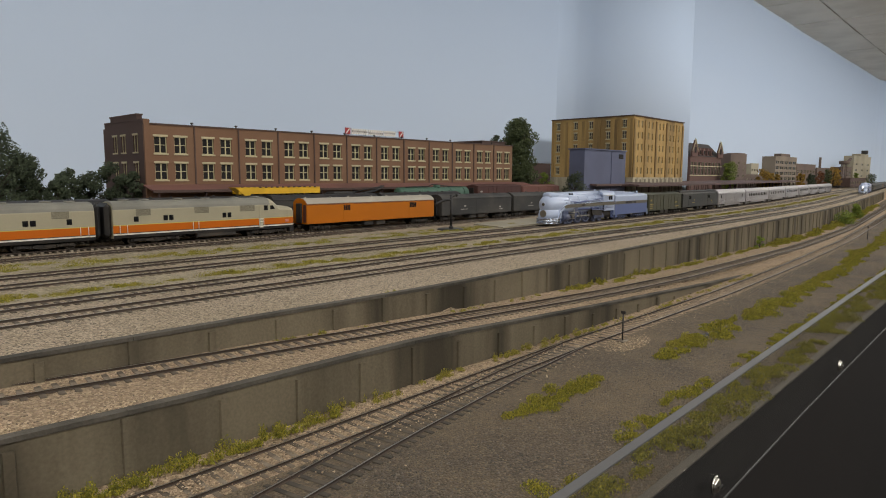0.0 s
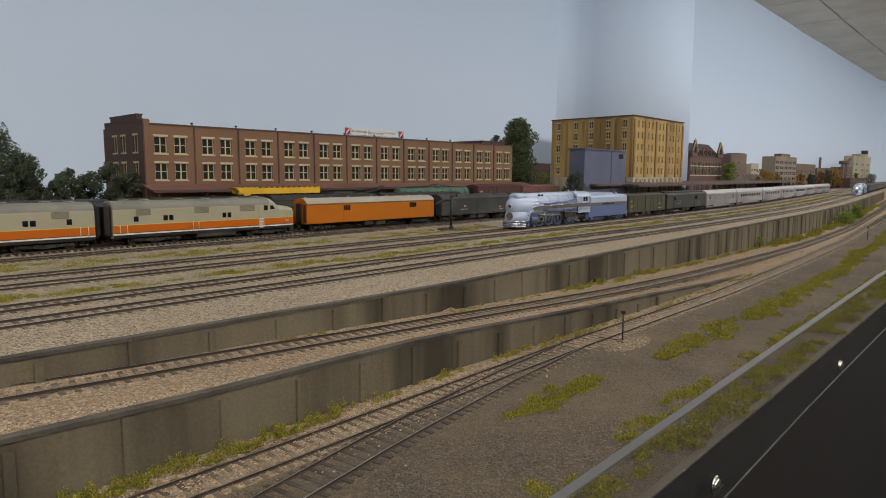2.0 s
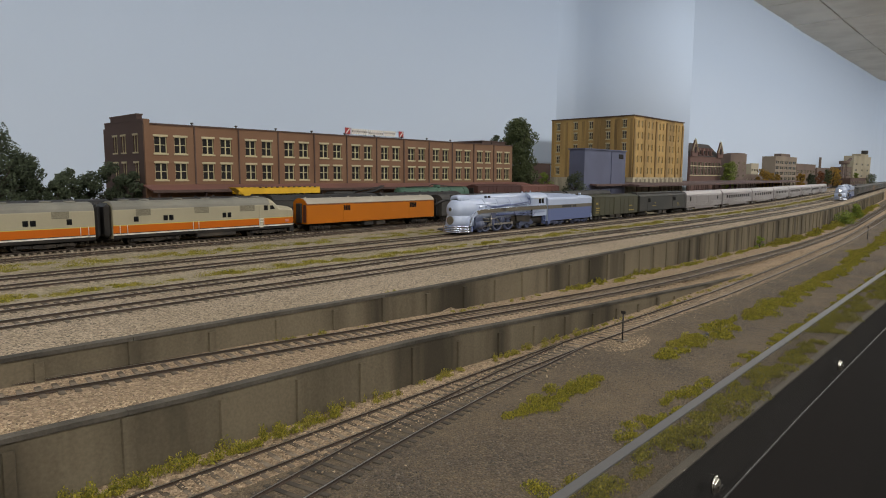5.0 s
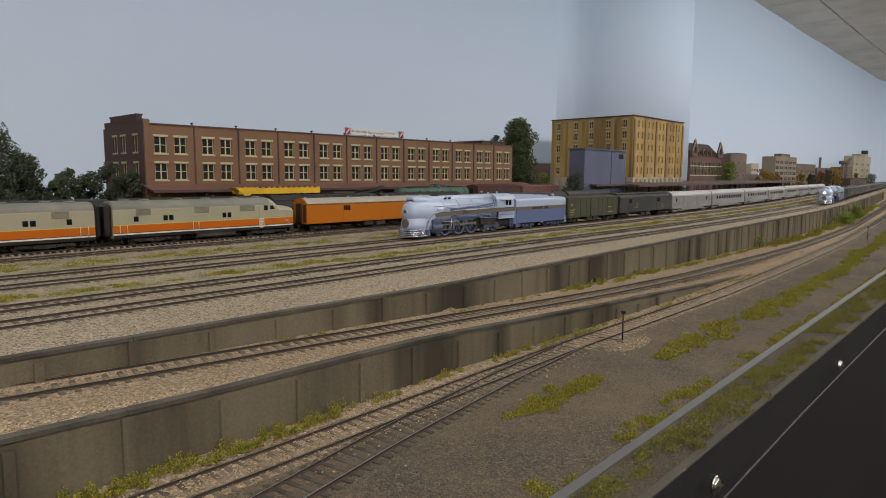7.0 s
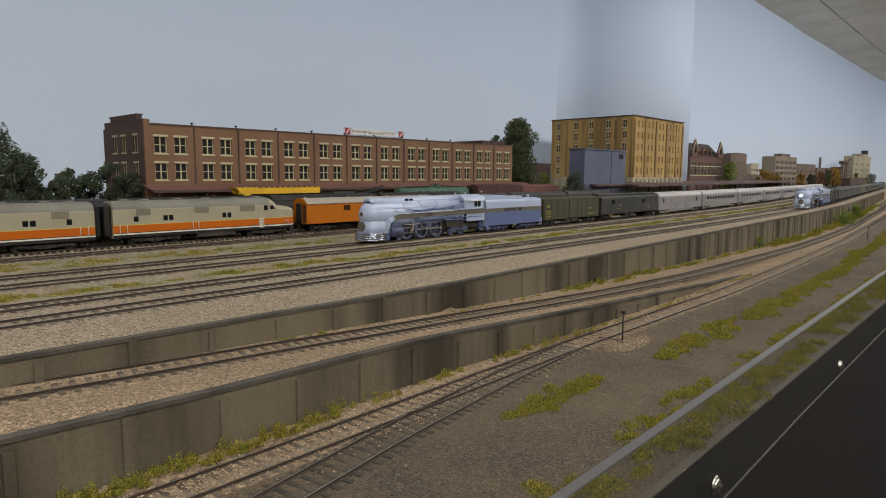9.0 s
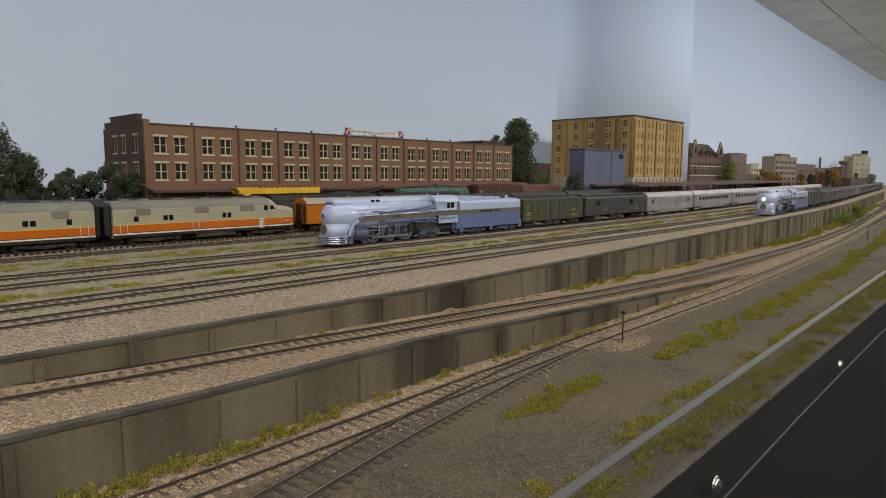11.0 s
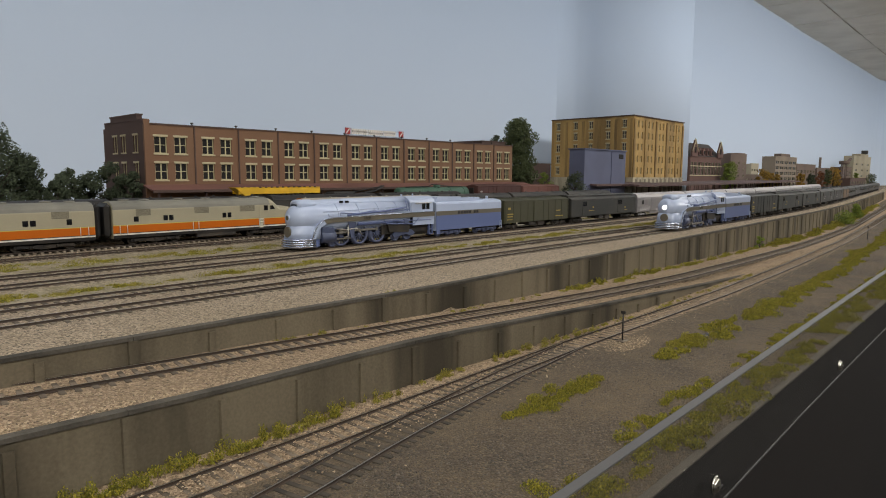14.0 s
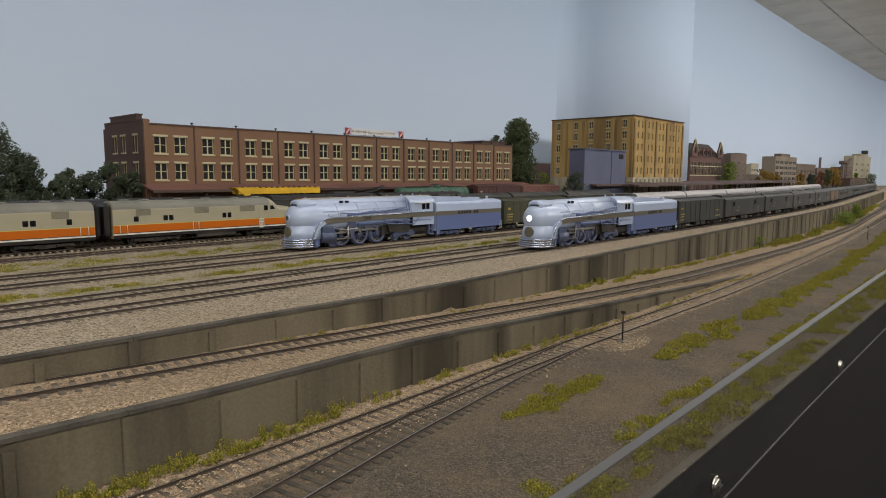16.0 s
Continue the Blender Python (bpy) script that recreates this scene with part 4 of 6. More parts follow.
    # Frame, enlarged with dark boxes that stand in for shade behind the wheels.
    part("frame", B().box(24, 214, -7.2, 7.2, 5, 26).box(126, 212, -12, 12, 9, 27).box(40, 126, -12.5, 12.5, 24.6, 30), M_TRUCK, loco)
    # wheels: pilot truck, drivers, trailing truck
    drivers = []
    wd = None
    for k, cx in enumerate((66, 93, 120)):
        for s in (-1, 1):
            if wd is None:
                wd = part("driver", wheel(12.2, 12, 3.0), M_WHEEL, loco)
                o = wd
            else:
                o = again(wd, loco)
            o.location = (cx / 1000, s * 0.0096, 0.0122)
            drivers.append((o, cx, s, 12.2))
    ws = None
    for cx, r in ((31, 5.3), (54, 5.3), (150, 5.8), (170, 7.0)):
        for s in (-1, 1):
            o = part("pony_wheel", wheel(r), M_WHEEL, loco)
            o.location = (cx / 1000, s * 0.009, r / 1000)
    for s in (-1, 1):
        part("trailing_frame", B().prism([(142, 8), (146, 12), (174, 13), (180, 9), (176, 5), (162, 8), (150, 5), (144, 5)], "y", min(s * 12.4, s * 14.2), max(s * 12.4, s * 14.2)), M_GEAR, loco)
    rods = []
    for s in (-1, 1):
        b = B().box(-28.5, 28.5, -0.6, 0.6, -1.1, 1.1)
        for cx in (-27, 0, 27):
            b.tube((cx, -0.9, 0), (cx, 0.9, 0), 2.1, 12)
        o = part("side_rod", b, M_ROD, loco)
        o.location = (0.093, s * 0.0128, 0.0122)
        rods.append((o, s, 93, 12.8))
        b = B().prism([(-20, -0.8), (0, -1.2), (0, 1.2), (-20, 0.8)], "y", -0.5, 0.5).tube((0, -0.8, 0), (0, 0.8, 0), 2.0, 12)
        o = part("main_rod", b, M_ROD, loco)
        o.location = (0.093, s * 0.0142, 0.0122)
        rods.append((o, s, 93, 14.2))
    # running number on the band
    for s, rz in ((-1, 0), (1, 180)):
        cu = bpy.data.curves.new("number", "FONT")
        cu.body, cu.size, cu.align_x, cu.align_y, cu.extrude = "3460", 0.0058, "CENTER", "CENTER", 0.00008
        tmp = bpy.data.objects.new("number", cu)
        me = bpy.data.meshes.new_from_object(tmp)
        me.materials.append(M_BLACK)
        o = new("running_number", me)
        o.parent = loco
        o.matrix_basis = pose(0.098, s * 0.0186, 0.0308, 90, 0, rz)
    return loco, drivers, rods


def tender(label):
    """A long tender: pale blue above, a grey band, deeper blue below."""
    t = thing("locomotive_tender", label, "tender", "streamlined steam locomotives")
    L = 138.0
    prof = [(15.5, 8.5), (16.8, 9), (16.8, 28), (16.8, 33.6), (16.8, 42.5), (15.6, 44.6), (8, 46.6), (0.01, 47.2)]
    b = B()
    shell(b, 0, L, prof, [1, 1, 2, 0, 0, 0, 0, 0])
    part("body", b, [M_BLUE, M_BLUE2, M_BAND], t)
    part("fuel_deck", B().prism([(1, 44), (6, 52.0), (30, 52.4), (76, 49.2), (100, 47.6), (100, 44)], "y", -12.5, 12.5), M_BLUE, t)
    for cx in (52, 78, 92):
        part("hatch", B().box(cx, cx + 10, -5, 5, 47, 51.4 - (cx - 52) * 0.04, 0, 0.5), M_BLUE, t)
    part("vent", B().tube((124, 0, 46), (124, 0, 51), 2, 10), M_BLUE, t)
    for s in (-1, 1):
        lb = B()
        bars(lb, 42, 28.9, (4.6, 4.6, 4.8, 4.2, 4.6), 3.8, s * 16.9, 1.2)
        bars(lb, 75, 28.9, (4.4, 4.4), 3.8, s * 16.9, 1.2)
        part("lettering", lb, M_BLACK, t, "dark plain bars of lettering")
        part("end_ladder", B().box(L - 4.5, L - 4, s * 17.4 - 0.3, s * 17.4 + 0.3, 5, 16).box(L - 0.6, L, s * 17.4 - 0.3, s * 17.4 + 0.3, 5, 16).box(L - 4.5, L, s * 17.4 - 0.3, s * 17.4 + 0.3, 6, 6.8).box(L - 4.5, L, s * 17.4 - 0.3, s * 17.4 + 0.3, 11, 11.8), M_BLUE, t)
        part("front_steps", B().box(1, 7, s * 15.6 - 1, s * 15.6 + 1, 4, 10), M_BLUE2, t)
        part("number_plate", B().box(66, 72, s * 16 - 0.4, s * 16 + 0.4, 7.2, 10), M_PALELET, t)
    part("underframe", B().box(2, L - 2, -11, 11, 6, 9), M_TRUCK, t)
    part("coupler", B().box(L, L + 4, -1, 1, 7, 9), M_TRUCK, t)
    for cx in (30, 108):
        truck(t, cx, 3, 19, (M_WHEEL, M_WHEEL), 5.5)
    return t
# ---- the trains in their places ----
def put_trains():
    one, two = [], []
    loco, dr, rd = hudson("pale blue streamlined steam locomotive, headlamp unlit, rolling to a stop", False)
    one.append((loco, 0.0, 0.2, True))
    one.append((tender("pale blue and deep blue tender with a grey band"), 0.217, 0.138, True))
    loco2, dr2, rd2 = hudson("pale blue streamlined steam locomotive, headlamp lit, running", True)
    two.append((loco2, 0.0, 0.2, True))
    two.append((tender("pale blue and deep blue tender behind the running locomotive"), 0.217, 0.138, True))
    o = None
    c = heavyweight("boxcar", "olive green express boxcar with dull yellow lettering", "boxcar", 180, M_OLIVE, M_OLIVE, M_OLIVE, None, "box", 2, M_LETTER)
    one.append((c, 0.361, 0.180, False))
    c = heavyweight("baggage_car", "dark green steel baggage car with a clerestory roof", "baggage car", 245, M_DKGREEN, M_DKGREY, M_DKGREEN, None, "baggage", 3, M_LETTER, clerestory=True)
    one.append((c, 0.545, 0.245, False))
    x = 0.795
    base = {}
    for k in range(8):
        kd = "baggage" if k == 0 else "coach" if k in (1, 4, 6) else "sleeper"
        L = 0.262 if k == 0 else 0.300
        if kd in base:
            c = copy_thing(base[kd], Matrix.Identity(4))
        else:
            c = base[kd] = streamliner("streamlined_car", {"baggage": "stainless steel baggage car with a bright round roof", "coach": "stainless steel fluted coach with a row of windows", "sleeper": "stainless steel fluted sleeping car with spaced windows"}[kd], L * 1000 - 4, None, kd)
        one.append((c, x, L - 0.004, False))
        x += L
    c1 = heavyweight("boxcar", "dark weathered express boxcar with faint yellow lettering", "boxcar", 196, M_DKGREEN, M_DKGREY, M_DKGREEN, None, "box", 2, M_LETTER)
    c2 = heavyweight("baggage_car", "dark green clerestory baggage car in the running train", "baggage car", 238, M_DKGREEN, M_DKGREY, M_DKGREEN, None, "baggage", 3, M_LETTER, clerestory=True)
    c3 = heavyweight("mail_car", "dark grey steel mail car with an arched roof", "mail car", 262, M_DKGREY, M_DKGREY, M_DKGREY, None, "baggage", 3, M_PALELET)
    c4 = heavyweight("passenger_car", "dark green heavyweight coach with a row of windows", "passenger car", 270, M_DKGREEN, M_DKGREY, M_DKGREEN, None, "coach", 3)
    c5 = heavyweight("refrigerator_car", "weathered orange-brown refrigerator car in the running train", "boxcar", 200, mat("weathered_reefer", "6d5236", 0.7, 0, 0.2, 60, dirt="3a3228", amount=0.5), M_DKGREY, M_DKGREY, None, "reefer", 2, M_PALELET)
    x = 0.361
    for c, L in ((c1, 0.2), (c2, 0.242), (copy_thing(c2, Matrix.Identity(4)), 0.242), (c3, 0.266), (copy_thing(c3, Matrix.Identity(4)), 0.266), (c5, 0.204), (c4, 0.274)):
        two.append((c, x, L - 0.004, False))
        x += L
    for k in range(7):
        two.append((copy_thing(c4 if k % 3 else c3, Matrix.Identity(4)), x, 0.270, False))
        x += 0.274
    # the parked express train
    d = diesel("cream and orange cab diesel with a grey roof, parked", pose(0.2715 + 0.1245, T_EXPRESS, 0, 0, 0, 180))
    tagged(copy_thing(d, pose(0.0070 + 0.1235, T_EXPRESS, 0)), "cream and orange diesel unit coupled behind the lead unit")
    heavyweight("baggage_car", "orange baggage car with a pale roof and maroon trim", "baggage car", 264, M_AMBER, M_PALEROOF, M_MAROON, pose(0.661, T_EXPRESS, 0), "baggage", 3, doors=(-0.22, 0.30))
    b1 = heavyweight("express_car", "weathered black express car in the parked train", "boxcar", 204, M_DKGREY, M_DKGREY, M_DKGREY, pose(0.911, T_EXPRESS, 0), "reefer", 2, M_PALELET)
    copy_thing(b1, pose(1.119, T_EXPRESS + bend(1.119), 0, 0, 0, 0.8))
    copy_thing(b1, pose(1.327, T_EXPRESS + bend(1.327), 0, 0, 0, 1.6))
    return one, two, (dr, rd), (dr2, rd2)


TRAIN_ONE, TRAIN_TWO, GEAR_ONE, GEAR_TWO = put_trains()


# ---- buildings behind the yard ----
M_BRICK = mat("red_brown_brick", "775a44", 0.9, 0, 0.1, 14, 0.4, 700, dirt="664430", amount=0.4)
M_BRICK2 = mat("dark_brick", "52403a", 0.9, 0, 0.12, 14, 0.4, 700, dirt="40302a", amount=0.4)
M_YBRICK = mat("yellow_brick", "a98a54", 0.9, 0, 0.26, 50, 0.4, 600, dirt="5a472e", amount=0.6, streak=True)
M_YPIER = mat("stained_yellow_brick", "977b4b", 0.9, 0, 0.3, 60, 0.4, 600, dirt="4a3a28", amount=0.6, streak=True)
M_BASE = mat("pale_stone_base", "a59c86", 0.9, 0, 0.25, 90, 0.4, 600, dirt="5a5144", amount=0.85, streak=True)
M_BASEW = mat("grimy_bricked_opening", "6b6354", 0.9, 0, 0.3, 60)
M_STONE = mat("cream_trim", "b3a887", 0.8, 0, 0.08, 60)
M_SASH = mat("cream_sash", "b4ab86", 0.7, 0, 0.06, 80)
M_PANE = mat("window_glass", "2c2a2a", 0.15, 0, 0.15, 40)
M_TAR = mat("tar_roof", "3a3633", 0.9, 0, 0.15, 30)
M_DOCKROOF = mat("dock_roof_red", "6f4a41", 0.85, 0, 0.12, 20, dirt="4f3630", amount=0.4)
M_CANOPY = mat("canopy_roof", "594541", 0.85, 0, 0.15, 16, dirt="3d3231", amount=0.5)
M_SLATE = mat("slate_blue_paint", "5b5f76", 0.8, 0, 0.08, 20, dirt="484a5c", amount=0.4)
M_SIGNW = mat("sign_white", "d6d0c8", 0.6, 0, 0.05)
M_SIGNR = mat("sign_red", "9a2f30", 0.6, 0, 0.1)
M_FARB = mat("far_brick", "6c5c52", 0.9, 0, 0.15, 12, dirt="5a4c46", amount=0.5)
M_FARD = mat("far_tan_brick", "857868", 0.9, 0, 0.15, 12, dirt="6f6358", amount=0.5)
M_FARR = mat("far_red_brick", "664c44", 0.9, 0, 0.15, 12, dirt="54403a", amount=0.5)
M_FARC = mat("far_concrete", "a39a84", 0.9, 0, 0.12, 10, dirt="7d745f", amount=0.5)
M_YEL = mat("yellow_machine_paint", "d8a91c", 0.5, 0, 0.08, 60, dirt="9a7a1c", amount=0.3)
M_TEAL = mat("faded_green_paint", "41604f", 0.6, 0, 0.12, 50, dirt="39574c", amount=0.4)
M_OXIDE = mat("oxide_red_paint", "4a2c27", 0.75, 0, 0.15, 40, dirt="402722", amount=0.4)
M_CONCRETE = mat("pale_concrete", "9a927f", 0.9, 0, 0.12, 20, 0.4, 500, dirt="75705f", amount=0.5)


def pierced(b, axis, c0, c1, a0, a1, z0, z1, holes, mi=0):
    """A wall with openings. Holes: (a, b, z, z) in rows that share their heights. The wall lies along x or y between a0 and a1."""
    def bx(p, q, z, w):
        if q - p > 0.01 and w - z > 0.01:
            b.box(p, q, c0, c1, z, w, mi) if axis == "x" else b.box(c0, c1, p, q, z, w, mi)
    z = z0
    for lo, hi in sorted({(h[2], h[3]) for h in holes}):
        bx(a0, a1, z, lo)
        p = a0
        for h in sorted(h for h in holes if (h[2], h[3]) == (lo, hi)):
            bx(p, h[0], lo, hi)
            p = h[1]
        bx(p, a1, lo, hi)
        z = hi
    bx(a0, a1, z, z1)
    return b


def sash(w, h, fm, cross=True, wide=1.0):
    """A window unit in the x-z plane, its sill at z = 0: returns a mesh of the frame and one of the glass."""
    f = B().box(-w / 2, -w / 2 + wide, 0, 1.4, 0, h).box(w / 2 - wide, w / 2, 0, 1.4, 0, h).box(-w / 2 + wide, w / 2 - wide, 0, 1.4, 0, wide).box(-w / 2 + wide, w / 2 - wide, 0, 1.4, h - wide, h)
    if cross:
        f.box(-wide * 0.8, wide * 0.8, 0.1, 1.3, wide, h - wide)
        f.box(-w / 2 + wide, -wide * 0.8, 0.2, 1.2, h * 0.5 - 0.5, h * 0.5 + 0.5).box(wide * 0.8, w / 2 - wide, 0.2, 1.2, h * 0.5 - 0.5, h * 0.5 + 0.5)
    return f, B().box(-w / 2 + 0.2, w / 2 - 0.2, 1.5, 2.0, 0.2, h - 0.2)


def window_set(parent, spots, w, h, trim=True, rz=0, fm=None, deep=1.6):
    """The same window at several places (millimetres), each with its pane, lintel and sill."""
    fm = fm or M_SASH
    f, g = sash(w, h, fm)
    first = None
    for (x, y, z) in spots:
        if first is None:
            fr = part("window", f, fm, parent)
            pn = part("pane", g, M_PANE, fr)
            ps = [pn]
            if trim:
                ps.append(part("lintel", B().box(-w / 2 - 1.4, w / 2 + 1.4, -deep - 0.9, -deep - 0.05, h - 0.3, h + 2.6), M_STONE, fr))
                ps.append(part("sill", B().box(-w / 2 - 1.4, w / 2 + 1.4, -deep - 1.2, -deep - 0.05, -2.2, 0), M_STONE, fr))
            first = (fr, ps)
            o = fr
        else:
            o = again(first[0], parent)
            for p in first[1]:
                again(p, o)
        o.matrix_basis = pose(x / 1000, y / 1000, z / 1000, 0, 0, rz)


def express_house():
    h = thing("express_house", "long two-storey red-brown brick express house with cream windows", "building")
    x0, p, n, yf = 388.0, 72.4, 12, 930.0
    x1 = x0 + p * n
    w, holes, spots = 18.5, [], []
    for k in range(n):
        for o in (21.5, 51.0):
            for z, hh in ((72.6, 24.0), (110.6, 24.0)):
                cx = x0 + k * p + o
                holes.append((cx - w / 2, cx + w / 2, z, z + hh))
                spots.append((cx, yf + 1.6, z))
    b = pierced(B(), "x", yf, yf + 7, x0, x1, 8, 151, holes)
    part("front_wall", b, M_BRICK, h)
    window_set(h, spots, w, 24.0)
    for k in range(1, n):
        part("pier", B().box(x0 + k * p - 0.9, x0 + k * p + 0.9, yf - 1.6, yf - 0.05, 64, 150.6), M_BRICK2, h)
    part("cornice", B().box(x0 - 1, x1 + 1, yf - 1.5, yf + 8, 151.05, 153), M_BRICK2, h)
    # the end wall with its stepped parapet
    ye = yf + 7.05
    holes, spots = [], []
    for cy in (959, 968, 1003, 1012, 1034, 1043):
        for z, hh in ((72.6, 24.0), (112.6, 24.0)):
            holes.append((cy - 3.4, cy + 3.4, z, z + hh))
            spots.append((x0 + 1.6, cy, z))
    part("end_wall", pierced(B(), "y", x0, x0 + 7, ye, 1078, 8, 157, holes), M_BRICK2, h)
    window_set(h, spots, 6.8, 24.0, True, -90)
    part("parapet", B().box(x0 - 0.8, x0 + 7.8, ye, 1078, 157.05, 159).box(x0 - 0.5, x0 + 7.4, 955, 1052, 159, 165).box(x0 - 1.4, x0 + 8, 953, 1054, 165, 167), M_BRICK2, h)
    part("corner_pier", B().box(x0 - 1.8, x0 + 6, yf - 1.9, yf - 0.05, 8, 158), M_BRICK, h)
    part("roof", B().box(x0 + 7.1, x1 - 7, ye, 1078, 145, 147), M_TAR, h)
    part("rear_wall", B().box(x0, x1, 1078.1, 1084, 8, 150), M_BRICK2, h)
    part("far_end_wall", B().box(x1 - 7, x1, ye, 1078, 8, 151), M_BRICK2, h)
    part("penthouse", B().box(1168, 1256, 952, 1070, 147.1, 160).box(1166, 1258, 950, 1072, 160, 162), M_BRICK2, h)
    for k in range(n):
        cx = x0 + k * p + (8 if k == 0 else 0)
        part("roof_vent", B().tube((cx, yf + 6, 152), (cx, yf + 6, 156.4), 1.0, 8).tube((cx, yf + 6, 155.4), (cx, yf + 6, 157.4), 2.6, 10, 1.6), M_TAR, h)
    # the sign on the roof: a lattice with plain blocks where its letters are
    sg = thing("roof_sign", "white rooftop sign of plain letter blocks between red emblems", "sign")
    part("sign_frame", B().path([(756, 941, 151), (756, 941, 168)], 0.5, 6).path([(904, 941, 151), (904, 941, 168)], 0.5, 6).path([(756, 941, 155), (904, 941, 155)], 0.4, 6).path([(756, 941, 166), (904, 941, 166)], 0.4, 6).path([(805, 941, 152), (805, 941, 166)], 0.4, 6).path([(856, 941, 152), (856, 941, 166)], 0.4, 6), M_TAR, sg)
    for a in (755, 891):
        part("sign_emblem", B().box(a, a + 12, 939.4, 940.8, 156, 167.5), M_SIGNR, sg, "red square emblem")
        part("sign_emblem_bar", B().prism([(a + 1, 157.5), (a + 3, 157), (a + 11, 165.5), (a + 9, 166.5)], "y", 939, 939.3), M_SIGNW, sg)
    x = 770.0
    for k, wd in enumerate((7, 7, 7, 7, 7, 7, 7)):
        part("letter_block", B().box(x, x + 4.6, 939.4, 940.8, 156.5, 166.5).box(x + 1.3, x + 3.3, 939.1, 939.35, 160, 163.5, 1), [M_SIGNW, M_TAR], sg)
        x += 5.7
    x += 1.6
    for k in range(7):
        part("letter_block", B().box(x, x + 4.4, 939.4, 940.8, 156.5, 166.5).box(x + 1.3, x + 3.1, 939.1, 939.35, 158.6, 162, 1), [M_SIGNW, M_TAR], sg)
        x += 5.4
    x += 1.4
    for k in range(6):
        part("letter_block", B().box(x, x + 4.4, 939.4, 940.8, 156.5, 166.5).box(x + 1.3, x + 3.1, 939.1, 939.35, 160.5, 164, 1), [M_SIGNW, M_TAR], sg)
        x += 5.3
    # loading dock and its long roof
    dk = thing("loading_dock", "long loading dock under a dull red sloping roof", "dock")
    part("dock_deck", B().box(384, 1262, 898, 929, 11, 25), M_CONCRETE, dk)
    part("dock_roof", B().prism([(896, 56.5), (928.4, 64), (928.4, 65.6), (896, 58.5)], "x", 381, 1300), M_DOCKROOF, dk)
    part("fascia_board", B().box(381, 1300, 894.6, 895.9, 54.6, 58.4), M_BRICK2, dk)
    for k in range(13):
        part("post", B().box(390 + k * 70, 393 + k * 70, 900, 903, 25, 57), M_BRICK2, dk)


def warehouse():
    h = thing("warehouse", "tall stained yellow brick warehouse with small barred windows", "building")
    x0, x1, y0, y1, zt = 1826.0, 2196.0, 900.0, 1190.0, 262.0
    holes, spots = [], []
    zs = (88, 124, 160, 196, 230)
    for cx in (1858, 1884, 1930, 1956, 2010, 2036, 2090, 2116, 2160):
        for z in zs:
            holes.append((cx - 5, cx + 5, z, z + 20))
            spots.append((cx, y0 + 2.4, z))
    b = pierced(B(), "x", y0, y0 + 8, x0, x1, 5, zt, holes)
    part("front_wall", b, M_YBRICK, h)
    window_set(h, spots, 10, 20, False, 0, M_STONE)
    holes, spots = [], []
    for cy in (930, 985, 1045, 1100, 1165):
        for z in zs:
            holes.append((cy - 7, cy + 7, z, z + 22))
            spots.append((x0 + 2.4, cy, z))
    part("side_wall", pierced(B(), "y", x0, x0 + 8, y0 + 8.05, y1, 5, zt, holes), M_YBRICK, h)
    window_set(h, spots, 14, 22, True, -90, M_STONE, 2.4)
    for cx in (1832, 1907, 1983, 2063, 2140, 2190):
        part("pier", B().box(cx - 5, cx + 5, y0 - 3, y0 - 0.05, 78, zt - 8), M_YPIER, h)
    for cy in (906, 958, 1015, 1072, 1132, 1184):
        part("pier", B().box(x0 - 3, x0 - 0.05, cy - 4, cy + 4, 78, zt - 8), M_YPIER, h)
    part("cornice", B().box(x0 - 4, x1 + 2, y0 - 4, y0 + 8, zt, zt + 3).box(x0 - 4, x0 + 8, y0 + 8, y1, zt, zt + 3), M_BRICK2, h)
    part("roof", B().box(x0 + 8, x1, y0 + 8, y1, zt - 6, zt - 3), M_TAR, h)
    part("far_wall", B().box(x1 - 8, x1, y0 + 8.1, y1, 5, zt - 6.1), M_YBRICK, h)
    part("stone_base", B().box(x0 - 4, x1 + 1, y0 - 4.5, y0 - 0.1, 5, 77.5).box(x0 - 4, x0 - 0.1, y0 - 0.1, y1, 5, 77.5), M_BASE, h)
    for k in range(12):
        part("base_window", B().box(x0 + 12 + k * 30, x0 + 24 + k * 30, y0 - 4.9, y0 - 4.55, 50, 72), M_BASEW, h)
    s = thing("shed", "slate blue windowless shed beside the warehouse", "building")
    part("wall", B().box(1441, 1662, 840, 884, 5, 148), M_SLATE, s)
    part("roof", B().box(1438, 1665, 837, 887, 148.05, 151), M_SLATE, s)
    part("window", B().box(1622, 1646, 838.6, 839.9, 128, 140, 0, 0.4), M_PANE, s)
    part("corner_trim", B().box(1580, 1582, 838.4, 839.9, 8, 148), M_SLATE, s)


